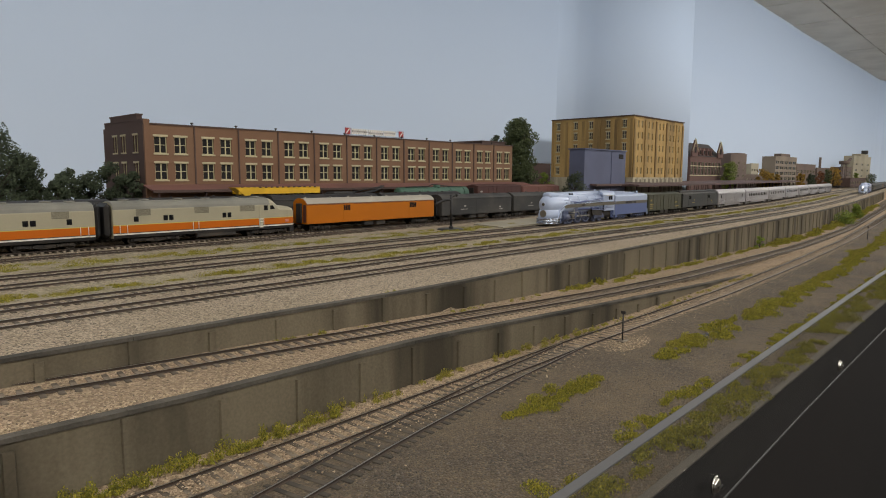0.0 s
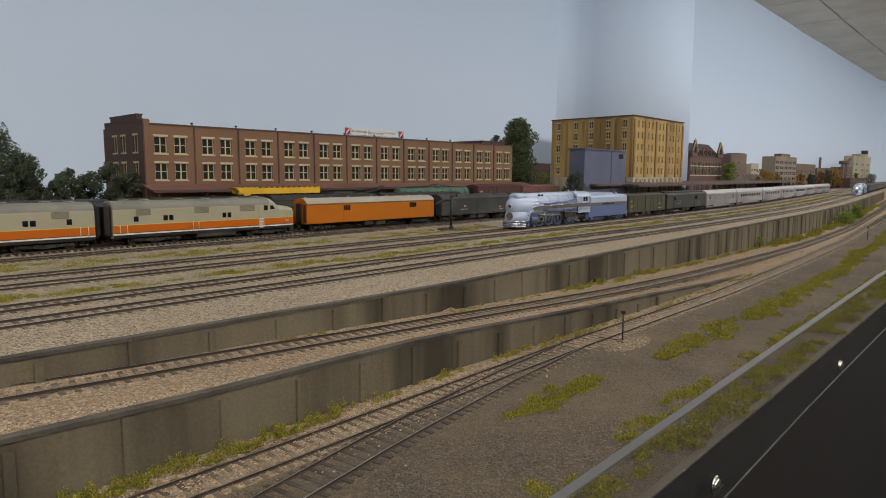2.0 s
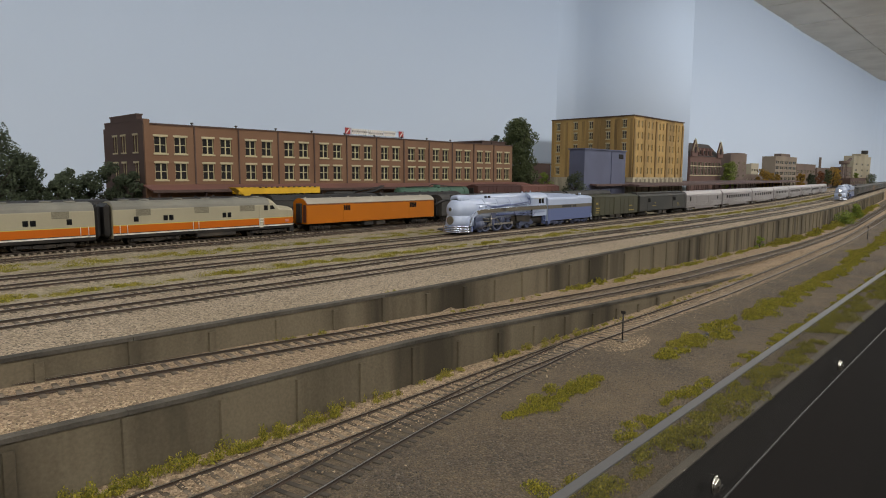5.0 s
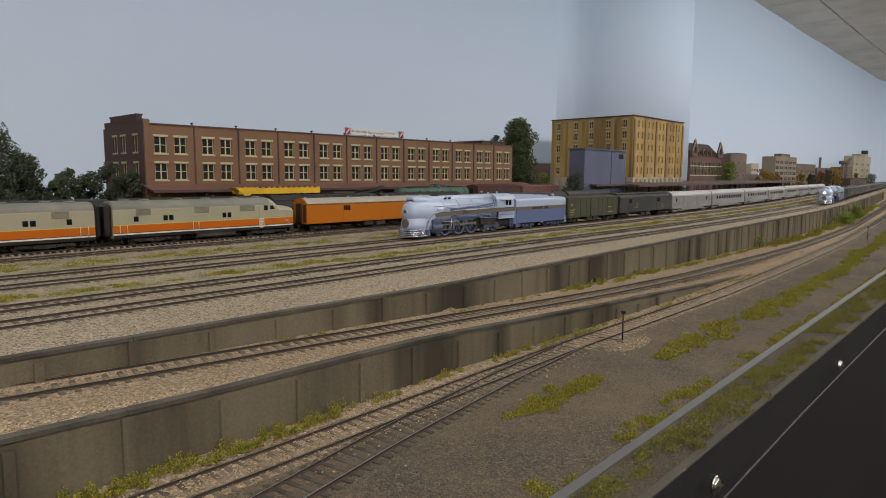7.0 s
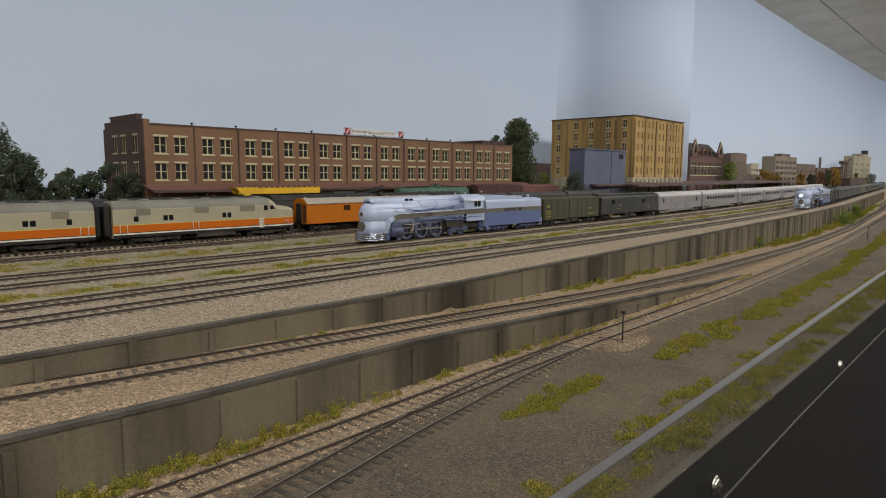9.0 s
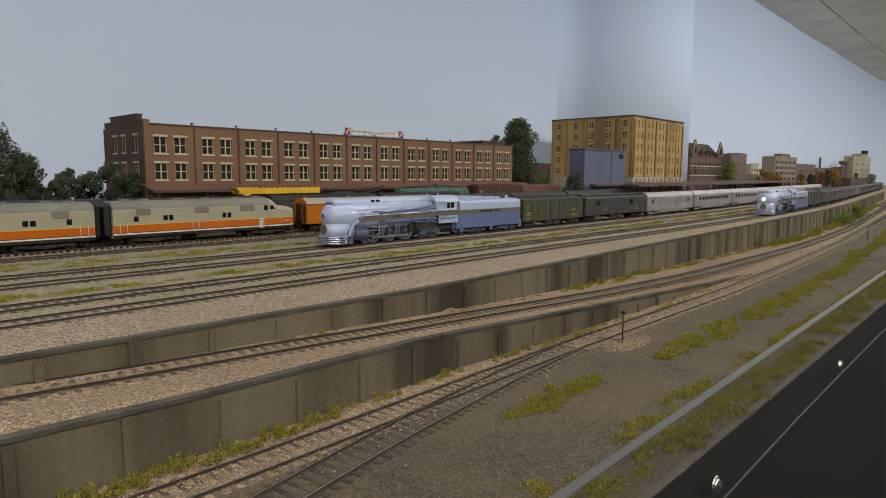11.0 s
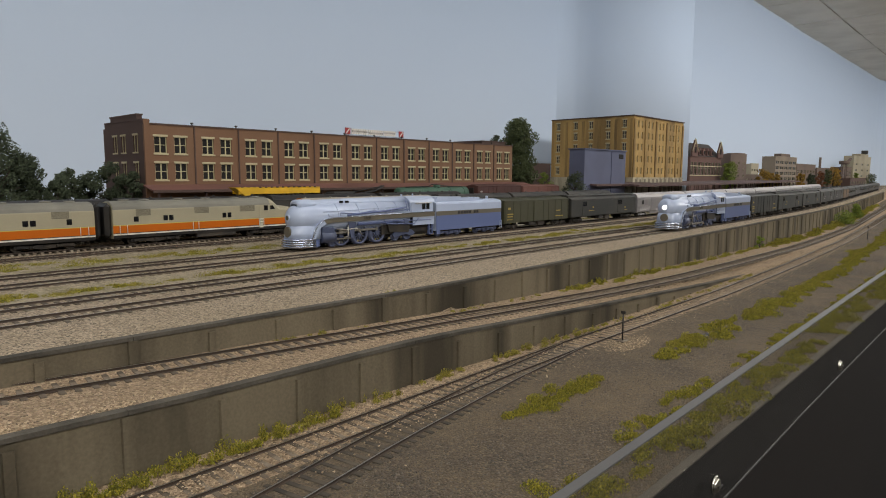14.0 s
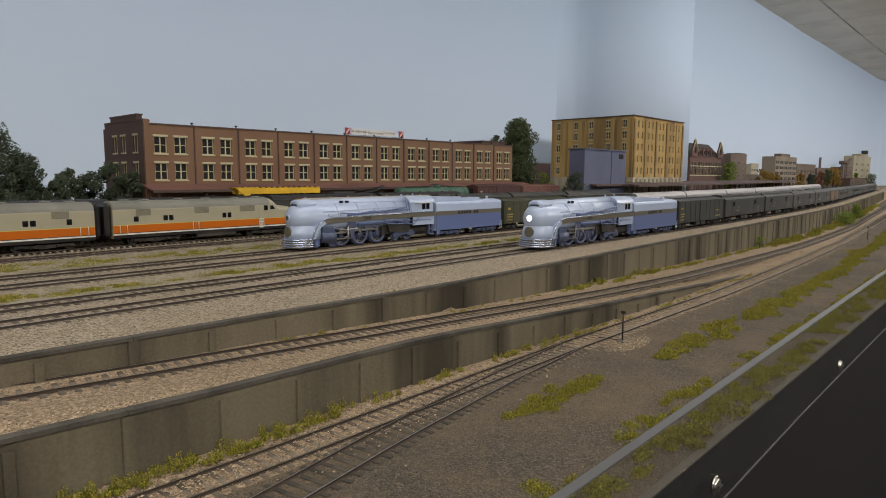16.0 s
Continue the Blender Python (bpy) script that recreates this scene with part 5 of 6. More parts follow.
def far_house(name, label, x0, x1, y0, y1, z1, m, cols, rows, wz=(0.35, 0.9), win=(0.55, 0.5), top=None, z0=8.0):
    """A plain far building with a grid of windows and a parapet."""
    h = thing(name, label, "building")
    x0, x1, y0, y1, z1 = [v * 1000 for v in (x0, x1, y0, y1, z1)]
    holes, spots = [], []
    zb, zt = z0 + (z1 - z0) * wz[0], z0 + (z1 - z0) * wz[1]
    ph, pw = (zt - zb) / rows, (x1 - x0) / cols
    w, hh = pw * win[0], ph * win[1]
    for r in range(rows):
        for c in range(cols):
            cx, z = x0 + pw * (c + 0.5), zb + r * ph
            holes.append((cx - w / 2, cx + w / 2, z, z + hh))
            spots.append((cx, y0 + 1.5, z))
    part("front_wall", pierced(B(), "x", y0, y0 + 6, x0, x1, z0, z1, holes), m, h)
    window_set(h, spots, w, hh, False, 0, M_FARC)
    part("side_wall", B().box(x0, x0 + 6, y0 + 6.05, y1, z0, z1), m, h)
    part("side_wall", B().box(x1 - 6, x1, y0 + 6.05, y1, z0, z1), m, h)
    part("roof", B().box(x0 + 6.1, x1 - 6.1, y0 + 6.1, y1, z1 - 5, z1 - 2), M_TAR, h)
    part("parapet", B().box(x0 - 2, x1 + 2, y0 - 2, y0 + 7, z1 + 0.05, z1 + 3), m, h)
    return h


def far_town():
    # the gabled hall
    g = far_house("gabled_hall", "dark red brick hall with two gables under a slate roof", 2.90, 3.285, 1.15, 1.215, 0.172, M_FARR, 9, 1, (0.5, 0.95), (0.7, 0.8))
    part("slate_roof", B().prism([(1148, 172), (1214, 240), (1214, 172)], "x", 2902, 3283), M_TAR, g)
    for a in (2900, 3220):
        part("gable", B().prism([(a, 172.2), (a + 66, 172.2), (a + 66, 196), (a + 40, 236), (a + 33, 248), (a + 26, 236), (a, 196)], "y", 1142, 1149.8), M_FARR, g)
        part("gable_window", B().box(a + 24, a + 42, 1140.6, 1141.9, 190, 214), M_PANE, g)
        part("gable_trim", B().path([(a, 1141, 196), (a + 26, 1141, 236), (a + 33, 1141, 249), (a + 40, 1141, 236), (a + 66, 1141, 196)], 2.2, 6), M_STONE, g)
        part("finial", B().tube((a + 33, 1145, 246), (a + 33, 1145, 256), 1.3, 6, 0.6), M_STONE, g)
    for a in (3000, 3050, 3100, 3150):
        part("dormer", B().prism([(a, 180), (a + 24, 180), (a + 24, 204), (a + 12, 216), (a, 204)], "y", 1150, 1190), M_FARR, g)
        part("dormer_window", B().box(a + 6, a + 18, 1148.4, 1149.8, 185, 202), M_PANE, g)
    part("stone_band", B().box(2898, 3287, 1146.5, 1149.7, 128, 132).box(2898, 3287, 1146.5, 1149.7, 85, 89), M_STONE, g)
    t = far_house("brick_tower", "plain brown brick tower block behind a green tree", 3.45, 3.70, 1.16, 1.236, 0.200, M_FARB, 3, 4, (0.2, 0.9), (0.3, 0.4))
    part("tower_cap", B().box(3560, 3672, 1159, 1219, 201.2, 207), M_FARB, t)
    k = far_house("office_block", "grey-brown office block with banded windows", 4.23, 4.70, 1.16, 1.236, 0.206, M_FARD, 5, 5, (0.1, 0.95), (0.78, 0.55))
    part("roof_house", B().box(4360, 4560, 1165, 1205, 206, 226), M_FARB, k)
    far_house("brick_hut", "small dark brick hut beside the tall tree", 1.44, 1.53, 1.0, 1.06, 0.112, M_BRICK2, 2, 2)
    far_house("low_mill", "low grey mill beside autumn trees", 3.85, 3.98, 1.18, 1.22, 0.155, M_FARC, 3, 3)
    far_house("low_shop", "low brick shop far behind the yard", 3.72, 4.14, 1.17, 1.22, 0.092, M_FARB, 6, 2)
    far_house("far_factory", "low dark factory far behind the yard", 4.75, 5.25, 1.17, 1.22, 0.168, M_FARB, 6, 2)
    far_house("far_depot", "low brown depot far behind the yard", 5.3, 5.9, 1.17, 1.22, 0.148, M_FARB, 7, 2)
    far_house("far_mill_house", "grey mill house beside the grain elevator", 6.06, 6.48, 1.17, 1.235, 0.165, M_FARB, 4, 3)
    e = far_house("grain_elevator", "pale concrete grain elevator with a dark roof tank", 6.50, 7.28, 1.16, 1.235, 0.268, M_FARC, 3, 3, (0.3, 0.9), (0.3, 0.3))
    part("headhouse", B().box(6800, 7160, 1162, 1230, 268, 292), M_FARC, e)
    part("roof_tank", B().tube((6990, 1165, 292), (6990, 1165, 326), 27, 16), M_TAR, e)
    c = thing("chimney", "tall brick smokestack far behind the yard", "chimney")
    part("stack", B().tube((5510, 1200, 8), (5510, 1200, 230), 11, 12, 8), M_FARB, c)
    w = thing("water_tank", "dark steel tank on legs beside the mill", "tank")
    part("tank", B().tube((6030, 1140, 186), (6030, 1140, 214), 38, 16), M_FARB, w)
    for dx, dy in ((-26, -14), (26, -14), (-26, 14), (26, 14)):
        part("leg", B().tube((6030 + dx, 1140 + dy, 8), (6030 + dx, 1140 + dy, 187), 4, 6), M_FARB, w)
    part("chute", B().tube((6120, 1140, 195), (6260, 1140, 236), 11, 8), M_BRICK2, w)
    far_house("yard_shed", "low dark yard shed at the far end of the tracks", 5.7, 6.3, 1.03, 1.09, 0.075, M_BRICK2, 6, 1)
    # platform canopies
    for off, z, a, b_ in ((0.785, 55.5, 1.62, 4.3), (0.835, 57.5, 1.47, 4.4), (0.885, 60.5, 1.50, 4.6)):
        cn = thing("platform_canopy", "long dull red station platform canopy on posts", "canopy", "platform canopies")
        xs = [a + (b_ - a) * i / 24 for i in range(25)]
        rings = [[(x * 1000, (off + bend(x)) * 1000 + w, z + dz) for w, dz in ((-26, -3.0), (-26, 1.6), (0, 4.2), (26, 1.6), (26, -3.0), (0, 0.5))] for x in xs]
        part("roof", B().loft(rings, smooth=False), M_CANOPY, cn)
        rings = [[(x * 1000, (off + bend(x)) * 1000 + w, zz) for w, zz in ((-17, -6), (-17, 7), (17, 7), (17, -6))] for x in xs]
        # Platform coloured dark in place of the shade beneath the canopy.
        part("platform", B().loft(rings, smooth=False), M_TAR, cn)
        n = int((b_ - a) / 0.09)
        for i in range(n):
            x = a + 0.04 + i * 0.09
            part("post", B().tube((x * 1000, (off + bend(x)) * 1000, 7), (x * 1000, (off + bend(x)) * 1000, z + 2.4), 1.3, 6), M_BRICK2, cn)


def rear_freight():
    """Cars parked on the raised rear tracks, of which the tops show."""
    for k, x in enumerate((0.19, 0.40, 0.61, 0.82)):
        heavyweight("freight_car", "black weathered freight car parked before the loading dock", "boxcar", 204, M_DKGREY, M_BLACK, M_DKGREY, pose(x, 0.815, 0.0035), "reefer", 2) if k == 0 else copy_thing(bpy.data.objects["freight_car"], pose(x, 0.815, 0.0035))
    y = 868
    c = thing("crane_car", "flat car carrying a bright yellow lattice crane boom", "crane car", "", pose(0.56, 0.868, 0.0155))
    part("deck", B().box(-82, 82, -15, 15, 10, 14), M_BLACK, c)
    part("boom", B().box(-70, 76, -9, -7.6, 36, 44).box(-70, 76, 7.6, 9, 36, 44).box(-70, 76, -9, 9, 44, 46).prism([(-76, 46), (-40, 46), (-52, 34), (-60, 33)], "y", -10, 10), M_YEL, c, "yellow crane boom")
    for i in range(14):
        part("lattice", B().tube((-66 + i * 10, -7.5, 34.5), (-61 + i * 10, 7.5, 34.5), 0.9, 6).tube((-66 + i * 10, -9.3, 46.0), (-62 + i * 10, -9.3, 46.0), 0.8, 6), M_BLACK, c)
    part("cradle", B().box(30, 36, -8, 8, 14, 44).box(-60, -54, -8, 8, 14, 34), M_BLACK, c)
    for e in (-1, 1):
        truck(c, e * 58, 2, 21, (M_TRUCK, M_TRUCK))
    c = thing("wreck_crane", "black wrecking crane with its jib lowered", "crane car", "", pose(0.72, 0.868, 0.0155))
    part("deck", B().box(-60, 60, -14, 14, 10, 14), M_BLACK, c)
    part("house", B().box(-58, -10, -12, 12, 14, 37, 0, 2), M_DKGREY, c)
    part("jib", B().path([(-10, -5, 30), (40, -5, 37), (62, -3, 46)], 1.6, 6).path([(-10, 5, 30), (40, 5, 37), (62, 3, 46)], 1.6, 6).path([(-10, -5, 36), (62, -3, 46)], 1.0, 6), M_BLACK, c)
    for e in (-1, 1):
        truck(c, e * 42, 2, 21, (M_TRUCK, M_TRUCK))
    c = thing("tank_car", "faded green tank car with pipes on its top", "tank car", "", pose(0.915, 0.868, 0.0155))
    part("tank", B().tube((-94, 0, 30), (94, 0, 30), 12.5, 20).ball((-94, 0, 30), 12.5, 0.35, 1, 1, 16).ball((94, 0, 30), 12.5, 0.35, 1, 1, 16), M_TEAL, c)
    part("dome", B().tube((10, 0, 40), (10, 0, 46), 7, 14), M_TEAL, c)
    part("pipe", B().path([(-80, -4, 43), (-20, -6, 44), (-8, -4, 48), (40, -5, 43.5), (80, -4, 43)], 0.9, 6), M_BLACK, c)
    part("deck", B().box(-98, 98, -13, 13, 10, 14.5), M_BLACK, c)
    for k in range(5):
        part("tank_band", B().tube((-80 + k * 40, 0, 30), (-78 + k * 40, 0, 30), 12.9, 20), M_TEAL, c)
    for e in (-1, 1):
        truck(c, e * 70, 2, 21, (M_TRUCK, M_TRUCK))
    heavyweight("boxcar", "oxide red boxcar with pale lettering, parked at the rear", "boxcar", 158, M_OXIDE, M_OXIDE, M_OXIDE, pose(1.11, 0.868, 0.0155), "box", 2, M_PALELET)
    heavyweight("boxcar", "dull brown boxcar parked at the rear", "boxcar", 160, M_DOCKROOF, M_DOCKROOF, M_DOCKROOF, pose(1.275, 0.872, 0.0135, 0, 0, 0.8), "box", 2)


def water_column():
    c = thing("water_column", "black water column with a swung spout on a round base", "water column", "", pose(0.727, 0.652, -0.003))
    part("base", B().tube((0, 0, 0), (0, 0, 2.6), 22, 28, 20), M_DKGREY, c)
    part("pipe", B().tube((0, 0, 2.6), (0, 0, 6), 4, 12, 3).tube((0, 0, 6), (0, 0, 54), 1.9, 10), M_BLACK, c)
    part("spout", B().path([(0, 0, 46), (-8, 4, 46), (-20, 9, 42), (-24, 11, 38)], 2.1, 8), M_BLACK, c)
    part("counterweight", B().path([(0, 0, 50), (8, -3, 53)], 1.2, 6).ball((9, -3.2, 53), 2.4), M_BLACK, c)
    s = part("crossing_slab", B().prism([(806, 612), (905, 616), (1005, 626), (1018, 706), (905, 700), (826, 690)], "z", -5, -0.6), M_CONCRETE)
    tagged(s, "pale concrete crossing slab between two tracks", "slab")


def switch_stand(x, y, z, h=21.5):
    s = thing("switch_stand", "thin black switch stand with a small target", "switch stand", "switch stands", pose(x, y, z))
    part("base", B().box(-5, 5, -3, 3, 0, 1.2), M_TIE, s)
    part("mast", B().tube((0, 0, 1.2), (0, 0, h), 0.6, 8), M_BLACK, s)
    part("target", B().box(-0.3, 0.3, -1.8, 1.8, h, h + 2.2), M_BLACK, s)
    part("lever", B().path([(0, 0, 5), (3.5, 1.5, 3.4)], 0.45, 6), M_BLACK, s)
    part("throw_rod", B().tube((0, 0, 1), (-4, 18, 1), 0.4, 6), M_BLACK, s)


# ---- foliage ----
def leaves(b, rng, c, r, n, size, mi=0):
    """Small tilted leaf faces in a lobe."""
    bm = b.bm
    for _ in range(n):
        d = Vector((rng.gauss(0, 1), rng.gauss(0, 1), rng.gauss(0, 1))).normalized() * (rng.random() ** 0.4)
        p = Vector((c[0] + d.x * r[0], c[1] + d.y * r[1], c[2] + d.z * r[2]))
        u = Vector((rng.gauss(0, 1), rng.gauss(0, 1), rng.gauss(0, 1))).normalized()
        v = u.orthogonal().normalized()
        s = size * rng.uniform(0.5, 1.2)
        q = [bm.verts.new(p + u * s), bm.verts.new(p + v * s * 0.55), bm.verts.new(p - u * s), bm.verts.new(p - v * s * 0.55 + u.cross(v) * s * 0.35)]
        bm.faces.new(q).material_index = mi


def tree(x, y, z, h, w, leafm, label, seed, lobes=16, n=170, size=2.4, low=0.25):
    rng = random.Random(seed)
    t = thing("tree", label, "tree", "trees behind the yard", pose(x, y, z))
    b = B().tube((0, 0, 0), (rng.uniform(-2, 2), 0, h * 0.6), h * 0.028, 8, h * 0.014)
    tops = []
    for i in range(9):
        a, zz = rng.uniform(0, 6.28), h * rng.uniform(low, 0.62)
        q = (w * 0.36 * math.cos(a), w * 0.36 * math.sin(a), zz + h * rng.uniform(0.08, 0.3))
        b.tube((0, 0, zz), q, h * 0.011, 6, h * 0.004)
        tops.append(q)
    part("trunk", b, M_BARK, t)
    c = B()
    for i in range(lobes):
        zz = low + (0.96 - low) * (i + 0.5) / lobes
        reach = w * 0.5 * math.sin(math.pi * min(1, 0.18 + 0.80 * (zz - low) / (1 - low)) ** 0.9) ** 0.6
        a, rr = i * 2.4 + rng.uniform(-0.5, 0.5), reach * rng.uniform(0.35, 0.8)
        s = w * rng.uniform(0.17, 0.27)
        leaves(c, rng, (rr * math.cos(a), rr * math.sin(a), h * zz), (s, s, s * 0.8), n, size)
    part("crown", c, leafm, t)
    return t


def weeds(spots, m, label, seed, size=1.3, dense=1.0, name="weeds"):
    """Low tufts and creeping weeds of fine leaf crumbs, as one stuff object. Spots: x, y, z, length, width, height in metres."""
    rng = np.random.default_rng(seed)
    vs, count = [], 0
    for (x, y, z, L, W, H) in spots:
        k = max(1, int(L / max(W, 0.006) * 1.5))
        for i in range(k):
            c = np.array([x + (i + 0.5 + rng.uniform(-0.5, 0.5)) * L / k, y + rng.uniform(-0.4, 0.4) * W, z])
            r = W * 0.5 * rng.uniform(0.3, 1.25)
            hh = H * rng.uniform(0.25, 1.0)
            n = int(dense * 270 * max(0.15, r / 0.004))
            d = rng.normal(size=(n, 3))
            d /= np.linalg.norm(d, axis=1)[:, None]
            d *= rng.random((n, 1)) ** 0.75
            d[:, 2] = np.abs(d[:, 2])
            p = c + d * np.array([max(r, L / k * 0.55), r, hh])
            u = rng.normal(size=(n, 3))
            u /= np.linalg.norm(u, axis=1)[:, None]
            u[:, 2] = np.abs(u[:, 2]) * 1.6
            w = np.cross(u, rng.normal(size=(n, 3)))
            w /= np.linalg.norm(w, axis=1)[:, None] + 1e-9
            s = size * 0.00042 * rng.uniform(0.5, 1.3, (n, 1))
            vs.append(np.stack([p + u * s, p + w * s * 0.5, p - u * s, p - w * s * 0.5 + np.cross(u, w) * s * 0.5], 1).reshape(-1, 3))
            count += n
    v = np.concatenate(vs)
    me = bpy.data.meshes.new(name)
    me.from_pydata(v.tolist(), [], np.arange(count * 4).reshape(-1, 4).tolist())
    me.materials.append(m)
    return tagged(new(name, me), label, "weeds", kind="stuff")


def along(f, x0, x1, step, off, zf, L, W, H, rng, keep=1.0):
    out, x = [], x0
    while x < x1:
        if rng.random() < keep:
            out.append((x, f(x) + off + rng.uniform(-0.3, 0.3) * W, zf(x), L * rng.uniform(0.6, 1.3), W * rng.uniform(0.6, 1.3), H * rng.uniform(0.5, 1.3)))
        x += step
    return out


def plant():
    R = random.Random(5)
    tree(0.215, 1.0, -0.004, 146, 92, M_LEAF, "dark green broad tree behind the yard", 1, 24, 460, 2.5, 0.15)
    tree(0.262, 1.02, -0.004, 112, 60, M_LEAF, "dark green tree at the backdrop", 2, 18, 360, 2.4, 0.15)
    for k, (x, y, h, w) in enumerate(((0.305, 1.0, 92, 50), (0.335, 1.01, 86, 44), (0.352, 0.975, 100, 54), (0.372, 0.955, 88, 46), (0.285, 0.97, 80, 40))):
        tree(x, y, -0.004, h, w, M_LEAF, "small dark green tree beside the brick house", 10 + k, 14, 300, 2.2, 0.12)
    tree(1.372, 1.0, 0.011, 216, 108, M_LEAF3, "tall dense dark green tree beside the express house", 20, 40, 520, 3.2, 0.1)
    tree(1.30, 1.02, 0.011, 178, 40, M_LEAF, "slim dark green tree behind the express house", 21, 14, 160, 2.6, 0.3)
    tree(1.435, 0.955, 0.011, 80, 44, M_LEAF2, "small yellow-green tree by the shed", 22, 10, 150, 2.2, 0.2)
    tree(1.362, 0.82, 0.004, 84, 62, M_LEAF, "dark bush before the slate blue shed", 23, 14, 190, 2.4, 0.15)
    tree(3.26, 1.10, 0.011, 140, 84, M_LEAF2, "yellow-green tree beside the brick tower", 24, 16, 200, 3.6, 0.1)
    for k, (x, h, w, m) in enumerate(((3.80, 112, 72, M_FALL), (3.93, 96, 60, M_FALL), (4.06, 88, 44, M_FALL), (4.58, 92, 60, M_FALL), (5.1, 108, 70, M_FALL2), (5.3, 126, 70, M_LEAF3), (5.48, 146, 80, M_FALL), (5.62, 136, 70, M_FALL), (6.3, 110, 60, M_LEAF2), (7.0, 100, 90, M_LEAF3), (4.85, 90, 60, M_LEAF))):
        tree(x, 1.10, 0.011, h, w, m, "far autumn tree before the backdrop" if m in (M_FALL, M_FALL2) else "far green tree before the backdrop", 30 + k, 12, 170, 3.8, 0.1)
    h = tree(2.30, 0.392, -0.047, 44, 44, M_LEAF2, "small green bush on the slope below the retaining wall", 50, 10, 110, 2.4, 0.1)
    tree(1.98, 0.362, -0.047, 34, 60, M_LEAF2, "low spreading bush below the retaining wall", 51, 10, 110, 2.4, 0.05)
    tree(1.17, 0.338, -0.045, 24, 16, M_LEAF2, "tall weed against the retaining wall", 52, 7, 70, 1.8, 0.05)
    # below the low wall
    weeds(along(wall_low, -0.05, 0.2, 0.010, -0.0065, lambda x: -0.0435, 0.020, 0.009, 0.0085, R, 0.95), M_WEED, "green weeds along the low wall's foot", 1, 1.2, 1.2)
    weeds(along(wall_low, 0.13, 0.45, 0.014, -0.0055, lambda x: -0.0435, 0.013, 0.006, 0.007, R, 0.8), M_DRY, "yellowing weeds along the low wall's foot", 2, 1.1)
    weeds(along(wall_low, 0.45, 0.85, 0.02, -0.006, lambda x: -0.0445, 0.02, 0.006, 0.004, R, 0.75), M_DRY, "dry weeds where the low wall runs out", 3, 1.2)
    # below the high wall
    weeds(along(wall_high, 0.16, 0.6, 0.02, -0.006, lambda x: ramp(x) - 0.003, 0.014, 0.006, 0.004, R, 0.55), M_WEED, "tufts of weeds along the high wall's foot", 4, 1.2)
    weeds(along(wall_high, 0.5, 1.3, 0.02, -0.008, lambda x: ramp(x) - 0.003, 0.028, 0.010, 0.007, R, 0.85), M_WEED, "creeping weeds along the high wall's foot", 5, 1.6)
    weeds(along(wall_high, 1.2, 3.4, 0.03, -0.015, lambda x: -0.046, 0.05, 0.022, 0.013, R, 0.95), M_WEED, "dense green weeds below the far retaining wall", 6, 2.4, 1.2)
    weeds(along(wall_high, -0.1, 2.6, 0.03, 0.008, lambda x: -0.004, 0.02, 0.005, 0.003, R, 0.5), M_WEED, "small weeds along the coping", 7, 1.2)
    # the lower ground
    weeds([(0.255, 0.186, -0.0451, 0.09, 0.012, 0.004), (0.275, 0.189, -0.0451, 0.07, 0.013, 0.006), (0.285, 0.184, -0.0451, 0.05, 0.012, 0.005), (0.30, 0.192, -0.0451, 0.035, 0.012, 0.007)], M_WEED, "patch of green weeds on the cinder ground", 8, 1.2, 1.6)
    weeds(along(lambda x: ease(x, [(0.4, 0.182), (0.55, 0.178), (0.8, 0.175), (1.4, 0.205), (3, 0.33)]), 0.41, 3.0, 0.014, 0.0, lambda x: -0.0451, 0.03, 0.020, 0.006, R, 0.95), M_WEED, "band of green and yellow weeds on the cinder ground", 9, 1.6, 1.1)
    weeds(along(lambda x: ease(x, [(0.4, 0.187), (0.8, 0.18), (1.4, 0.21), (3, 0.34)]), 0.43, 3.0, 0.04, 0.0, lambda x: -0.0451, 0.03, 0.012, 0.006, R, 0.8), M_DRY, "yellowing weeds on the cinder ground", 10, 1.6)
    weeds(along(lambda x: 0.134, 0.10, 1.5, 0.012, 0.0, lambda x: -0.0464, 0.024, 0.013, 0.005, R, 0.7), M_WEED, "weeds along the edge behind the acrylic guard", 11, 1.2, 1.3)
    weeds(along(lambda x: 0.116, 0.14, 2.2, 0.012, 0.0, lambda x: -0.0464, 0.025, 0.018, 0.006, R, 0.95), M_WEED, "dense weeds at the fascia", 12, 1.3, 1.3)
    # the yard
    weeds(along(lambda x: 0.490 + bend(x), 0.05, 3.5, 0.022, 0, lambda x: -0.0031, 0.04, 0.024, 0.0036, R, 0.95), M_DRY, "thin yellow-green grass between the yard tracks", 13, 1.2, 0.9, "grass")
    weeds(along(lambda x: 0.488 + bend(x), 0.05, 3.5, 0.05, 0, lambda x: -0.0031, 0.035, 0.020, 0.0044, R, 0.85), M_WEED, "green grass tufts between the yard tracks", 14, 1.3, 1.2, "grass")
    weeds(along(lambda x: 0.636 + bend(x), 0.1, 1.2, 0.03, 0, lambda x: -0.0031, 0.04, 0.026, 0.0042, R, 0.9), M_WEED, "green grass tufts before the express train", 15, 1.2, 0.9, "grass")
    weeds(along(lambda x: 0.655 + bend(x), 0.1, 3.0, 0.03, 0, lambda x: -0.0031, 0.05, 0.024, 0.0036, R, 0.9), M_DRY, "thin dry grass beside the passenger track", 16, 1.2, 0.6, "grass")


